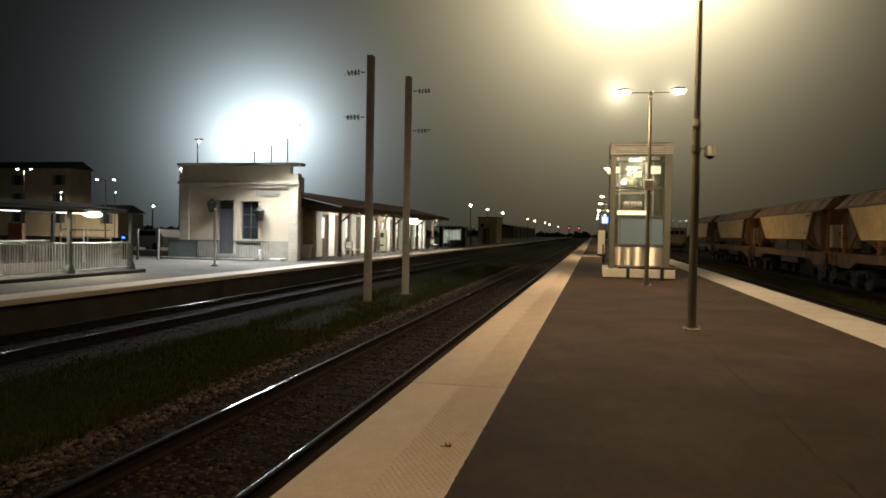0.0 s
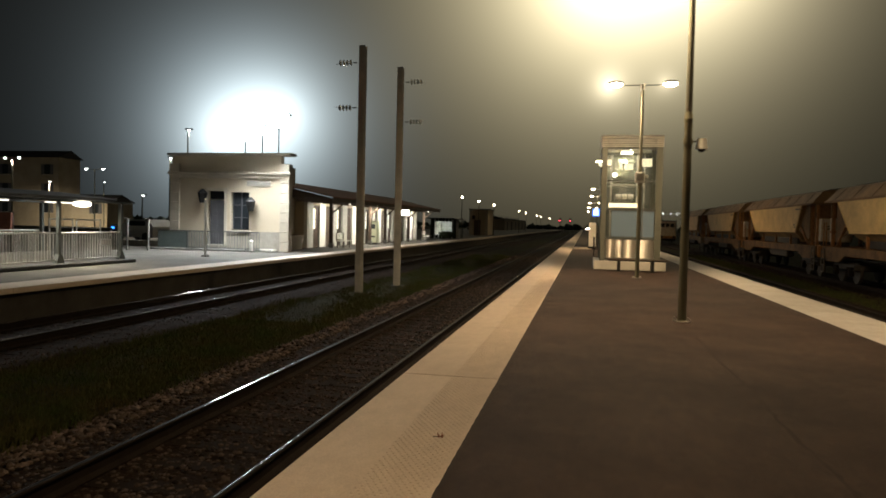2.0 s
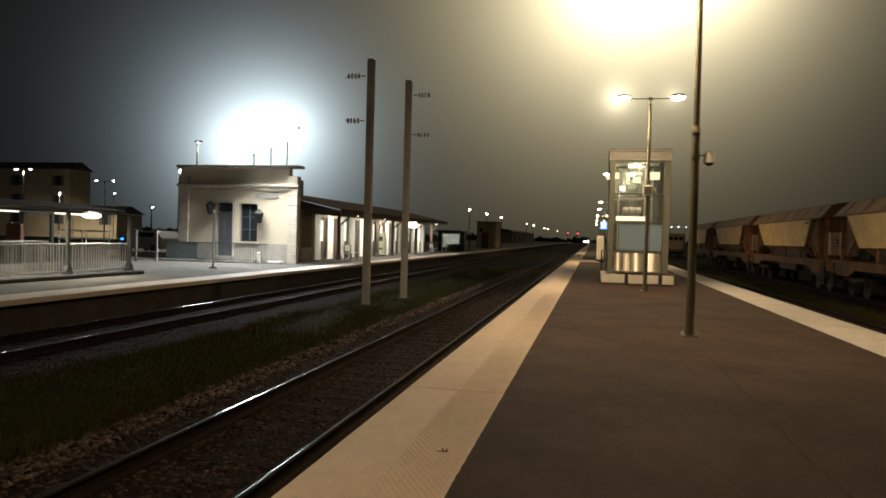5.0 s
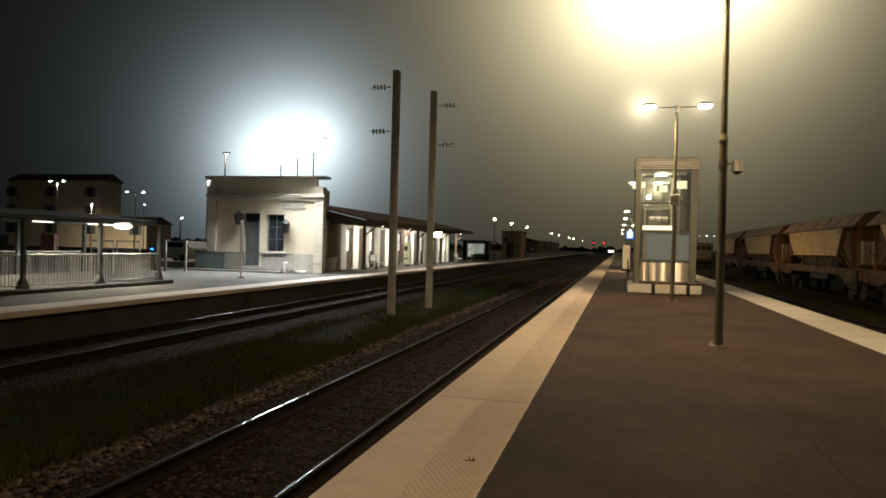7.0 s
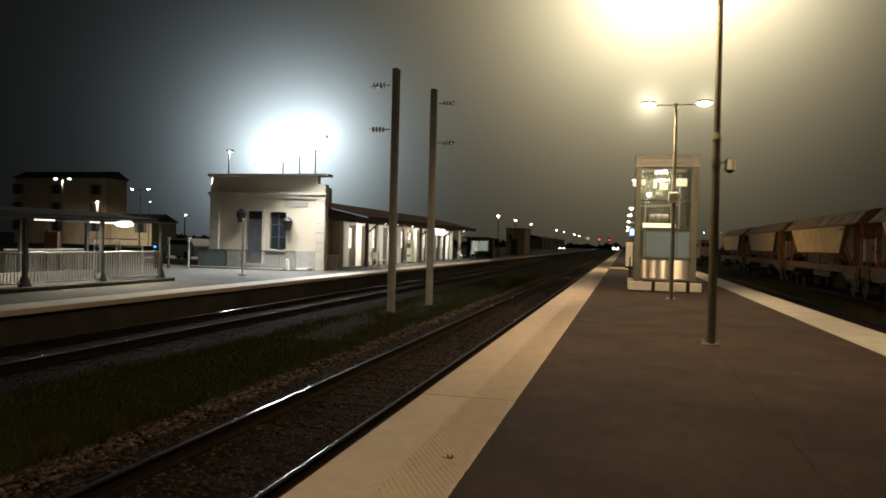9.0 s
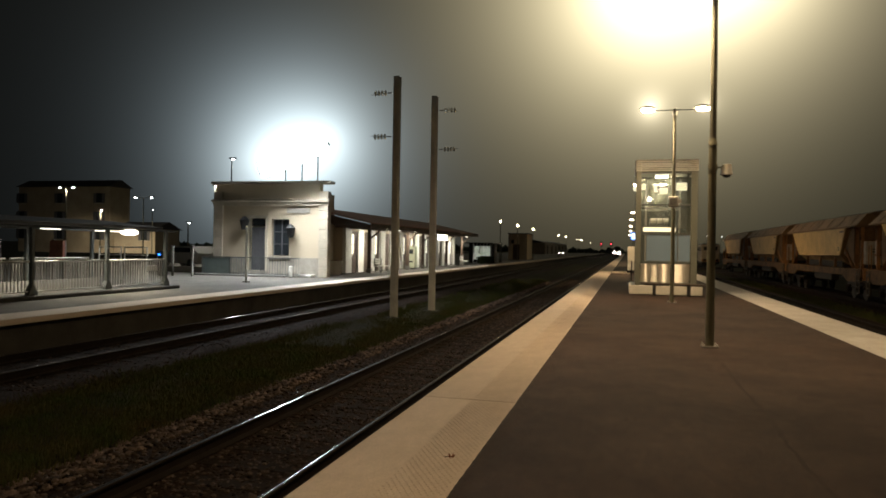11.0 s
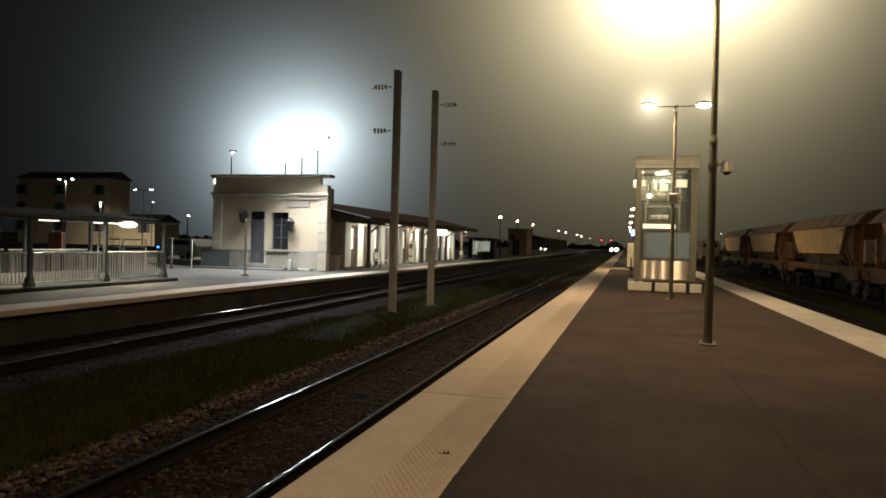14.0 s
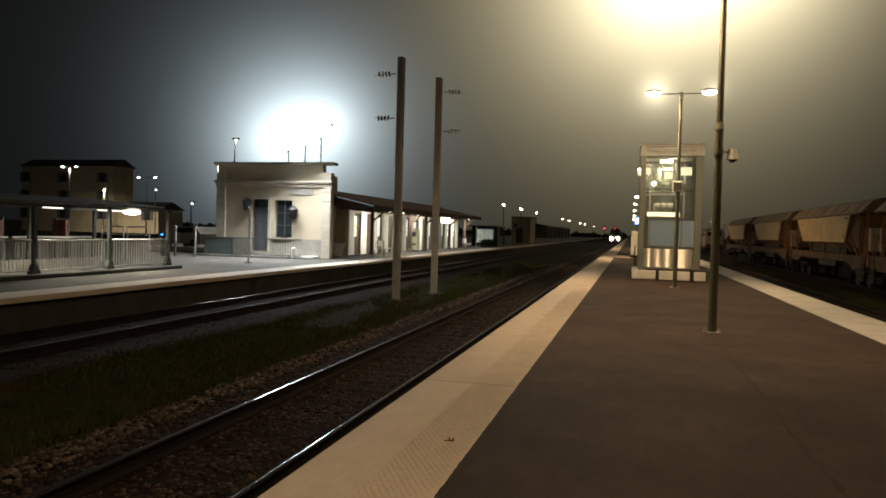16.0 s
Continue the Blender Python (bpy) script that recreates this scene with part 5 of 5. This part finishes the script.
# ---- ballast stones ----
def scatter_stones(name, label, count, xa, xb, ya, yb, zf, seed, smin=0.010, smax=0.029, power=1.6):
    rs = np.random.RandomState(seed)
    base = bmesh.new()
    bmesh.ops.create_icosphere(base, subdivisions=1, radius=1.0)
    base.verts.ensure_lookup_table()
    bv = np.array([v.co[:] for v in base.verts])
    bf = np.array([[v.index for v in f.verts] for f in base.faces])
    base.free()
    V, F = [], []
    for k in range(count):
        x = xa + (xb - xa) * rs.rand()
        y = ya + (yb - ya) * rs.rand() ** power
        s = smin + (smax - smin) * rs.rand()
        v = bv * (1 + 0.45 * (rs.rand(len(bv), 1) - 0.5)) * np.array([s, s * (0.7 + 0.5 * rs.rand()), s * 0.7])
        an = rs.rand() * 6.28
        c, sn = math.cos(an), math.sin(an)
        v = v @ np.array([[c, sn, 0], [-sn, c, 0], [0, 0, 1]])
        v += np.array([x, y, zf(x) + s * 0.35])
        F.append(bf + len(V) * len(bv))
        V.append(v)
    me = bpy.data.meshes.new(name)
    me.from_pydata(np.concatenate(V).tolist(), [], np.concatenate(F).tolist())
    me.materials.append(M_STONES)
    return tagged(new(name, me), label, "ballast", kind="stuff")


M_STONES = mat("ballast_stones", (0.056, 0.042, 0.034), 0.95, var=0.3, scale=9, fine=80, bump=0.2, spec=0.12)
nt = M_STONES.node_tree
gi = nt.nodes.new("ShaderNodeNewGeometry")
mri = nt.nodes.new("ShaderNodeMapRange")
mri.inputs[3].default_value, mri.inputs[4].default_value = 0.1, 1.9
nt.links.new(gi.outputs["Random Per Island"], mri.inputs[0])
vmi = nt.nodes.new("ShaderNodeVectorMath")
vmi.operation = "SCALE"
bsn = nt.nodes["Principled BSDF"]
nt.links.new(bsn.inputs["Base Color"].links[0].from_socket, vmi.inputs[0])
nt.links.new(mri.outputs[0], vmi.inputs["Scale"])
nt.links.new(vmi.outputs[0], bsn.inputs["Base Color"])


def bed(xc):
    def f(x):
        d = abs(x - xc)
        return RAIL_Z - 0.195 if d < 1.75 else RAIL_Z - 0.195 - (d - 1.75) / 0.6 * 0.135
    return f


scatter_stones("ballast_stones", "brown and grey ballast stones between the rails", 30000, -3.1, 0.85, 2.0, 55.0, bed(-0.7525), 3, 0.012, 0.036, power=1.8)
M_PALESTONES = M_STONES.copy()
M_PALESTONES.name = "pale_ballast_stones"
pale = [n for n in M_PALESTONES.node_tree.nodes if n.type == "MAP_RANGE" and n.inputs[0].is_linked and n.inputs[0].links[0].from_node.type == "NEW_GEOMETRY"][0]
pale.inputs[3].default_value, pale.inputs[4].default_value = 0.1, 3.4
shoulder = scatter_stones("ballast_shoulder", "pale ballast stones heaped along the grass", 9000, -3.35, -2.3, 2.0, 50.0, bed(-0.7525), 4, 0.018, 0.058, 2.0)
shoulder.data.materials[0] = M_PALESTONES
scatter_stones("ballast_stones_opposite", "dark ballast stones of the opposite track", 6000, -9.5, -5.6, 8.0, 60.0, bed(-7.75), 6, 0.015, 0.035, 1.5)

# ---- added dark mounds that mask the bare horizon at the end of the line ----
rw = np.random.RandomState(21)
wb = bmesh.new()
bmesh.ops.create_icosphere(wb, subdivisions=2, radius=1.0)
wv = np.array([v.co[:] for v in wb.verts])
wf = np.array([[v.index for v in f.verts] for f in wb.faces])
wb.free()
WV, WF = [], []
for k in range(420):
    x = -420 + 840 * rw.rand()
    y = 600 + 120 * rw.rand() - 0.25 * abs(x)
    s = 1.6 + 2.0 * rw.rand()
    v = wv * (1 + 0.5 * (rw.rand(len(wv), 1) - 0.5)) * np.array([s, s, s * (0.8 + 0.5 * rw.rand())]) + np.array([x, y, s * 0.3 + 1.2 * rw.rand() - 1])
    WF.append(wf + len(WV) * len(wv))
    WV.append(v)
me = bpy.data.meshes.new("far_woods")
me.from_pydata(np.concatenate(WV).tolist(), [], np.concatenate(WF).tolist())
me.materials.append(M_LEAF)
tagged(new("far_woods", me), "added dark tree line masking the bare horizon", "woods", kind="stuff")

# ---- grass between the tracks ----
rs = np.random.RandomState(8)
gv, gf = [], []
def tuft(x, y, z, n, hmax):
    for q in range(n):
        a, h = rs.rand() * 6.28, hmax * (0.4 + 0.6 * rs.rand())
        ox, oy = x + 0.09 * rs.randn(), y + 0.09 * rs.randn()
        lean = 0.5 * h * rs.rand()
        w = 0.006 + 0.006 * rs.rand()
        dx, dy = math.cos(a), math.sin(a)
        b = len(gv)
        gv.extend([(ox - dy * w, oy + dx * w, z), (ox + dy * w, oy - dx * w, z), (ox + dx * lean * 0.4, oy + dy * lean * 0.4, z + h * 0.65), (ox + dx * lean, oy + dy * lean, z + h)])
        gf.extend([(b, b + 1, b + 2), (b + 2, b + 1, b + 3)])


for k in range(9000):
    y = 3 + 52 * rs.rand() ** 1.5
    x = -6.1 + 3.2 * rs.rand()
    tuft(x, y, -0.86 if x < -5.6 else -0.80, 8, 0.08 + 0.16 * rs.rand() * (0.5 + 0.5 * math.sin(x * 3 + y * 0.7)))
for k in range(5000):
    y = 2.5 + 12 * rs.rand()
    x = -6.0 + 2.8 * rs.rand()
    tuft(x, y, -0.86 if x < -5.6 else -0.80, 7, 0.05 + 0.13 * rs.rand())
for k in range(1300):
    tuft(11.9 + 1.6 * rs.rand(), 14 + 55 * rs.rand(), -0.86, 7, 0.22)
me = bpy.data.meshes.new("grass")
me.from_pydata(gv, [], gf)
me.materials.append(M_GRASS)
tagged(new("grass", me), "dark unkempt grass between the tracks", "grass", kind="stuff")


def motions():
    walk(train, [(t, pose(x, y, RAIL_Z, 0, 0, r)) for t, x, y, r in (
        (0.0, 16.0, 514.0, -22), (1.2, 9.0, 490.0, -16), (2.4, 2.8, 465.0, -12), (3.0, 0.2, 452.0, -6), (3.5, -0.7525, 441.0, 0),
        (7.0, -0.7525, 362.0, 0), (10.0, -0.7525, 300.0, 0), (13.5, -0.7525, 232.0, 0), (16.0, -0.7525, 183.0, 0))])
    walk(moving_car, [(t, pose(x, y, 0, 0, 0, r)) for t, x, y, r in (
        (0.0, -34.0, 232.0, 60), (7.2, -26.0, 232.0, 90), (7.9, -17.5, 232.0, 135), (8.4, -16.2, 231.0, 165), (9.0, -16.4, 230.0, 178), (10.0, -16.3, 228.0, 180), (12.5, -16.4, 197.0, 178),
        (13.5, -16.8, 190.0, 172), (14.3, -17.8, 186.0, 140), (15.0, -19.5, 184.0, 100), (16.0, -24.0, 184.0, 80))])


motions()
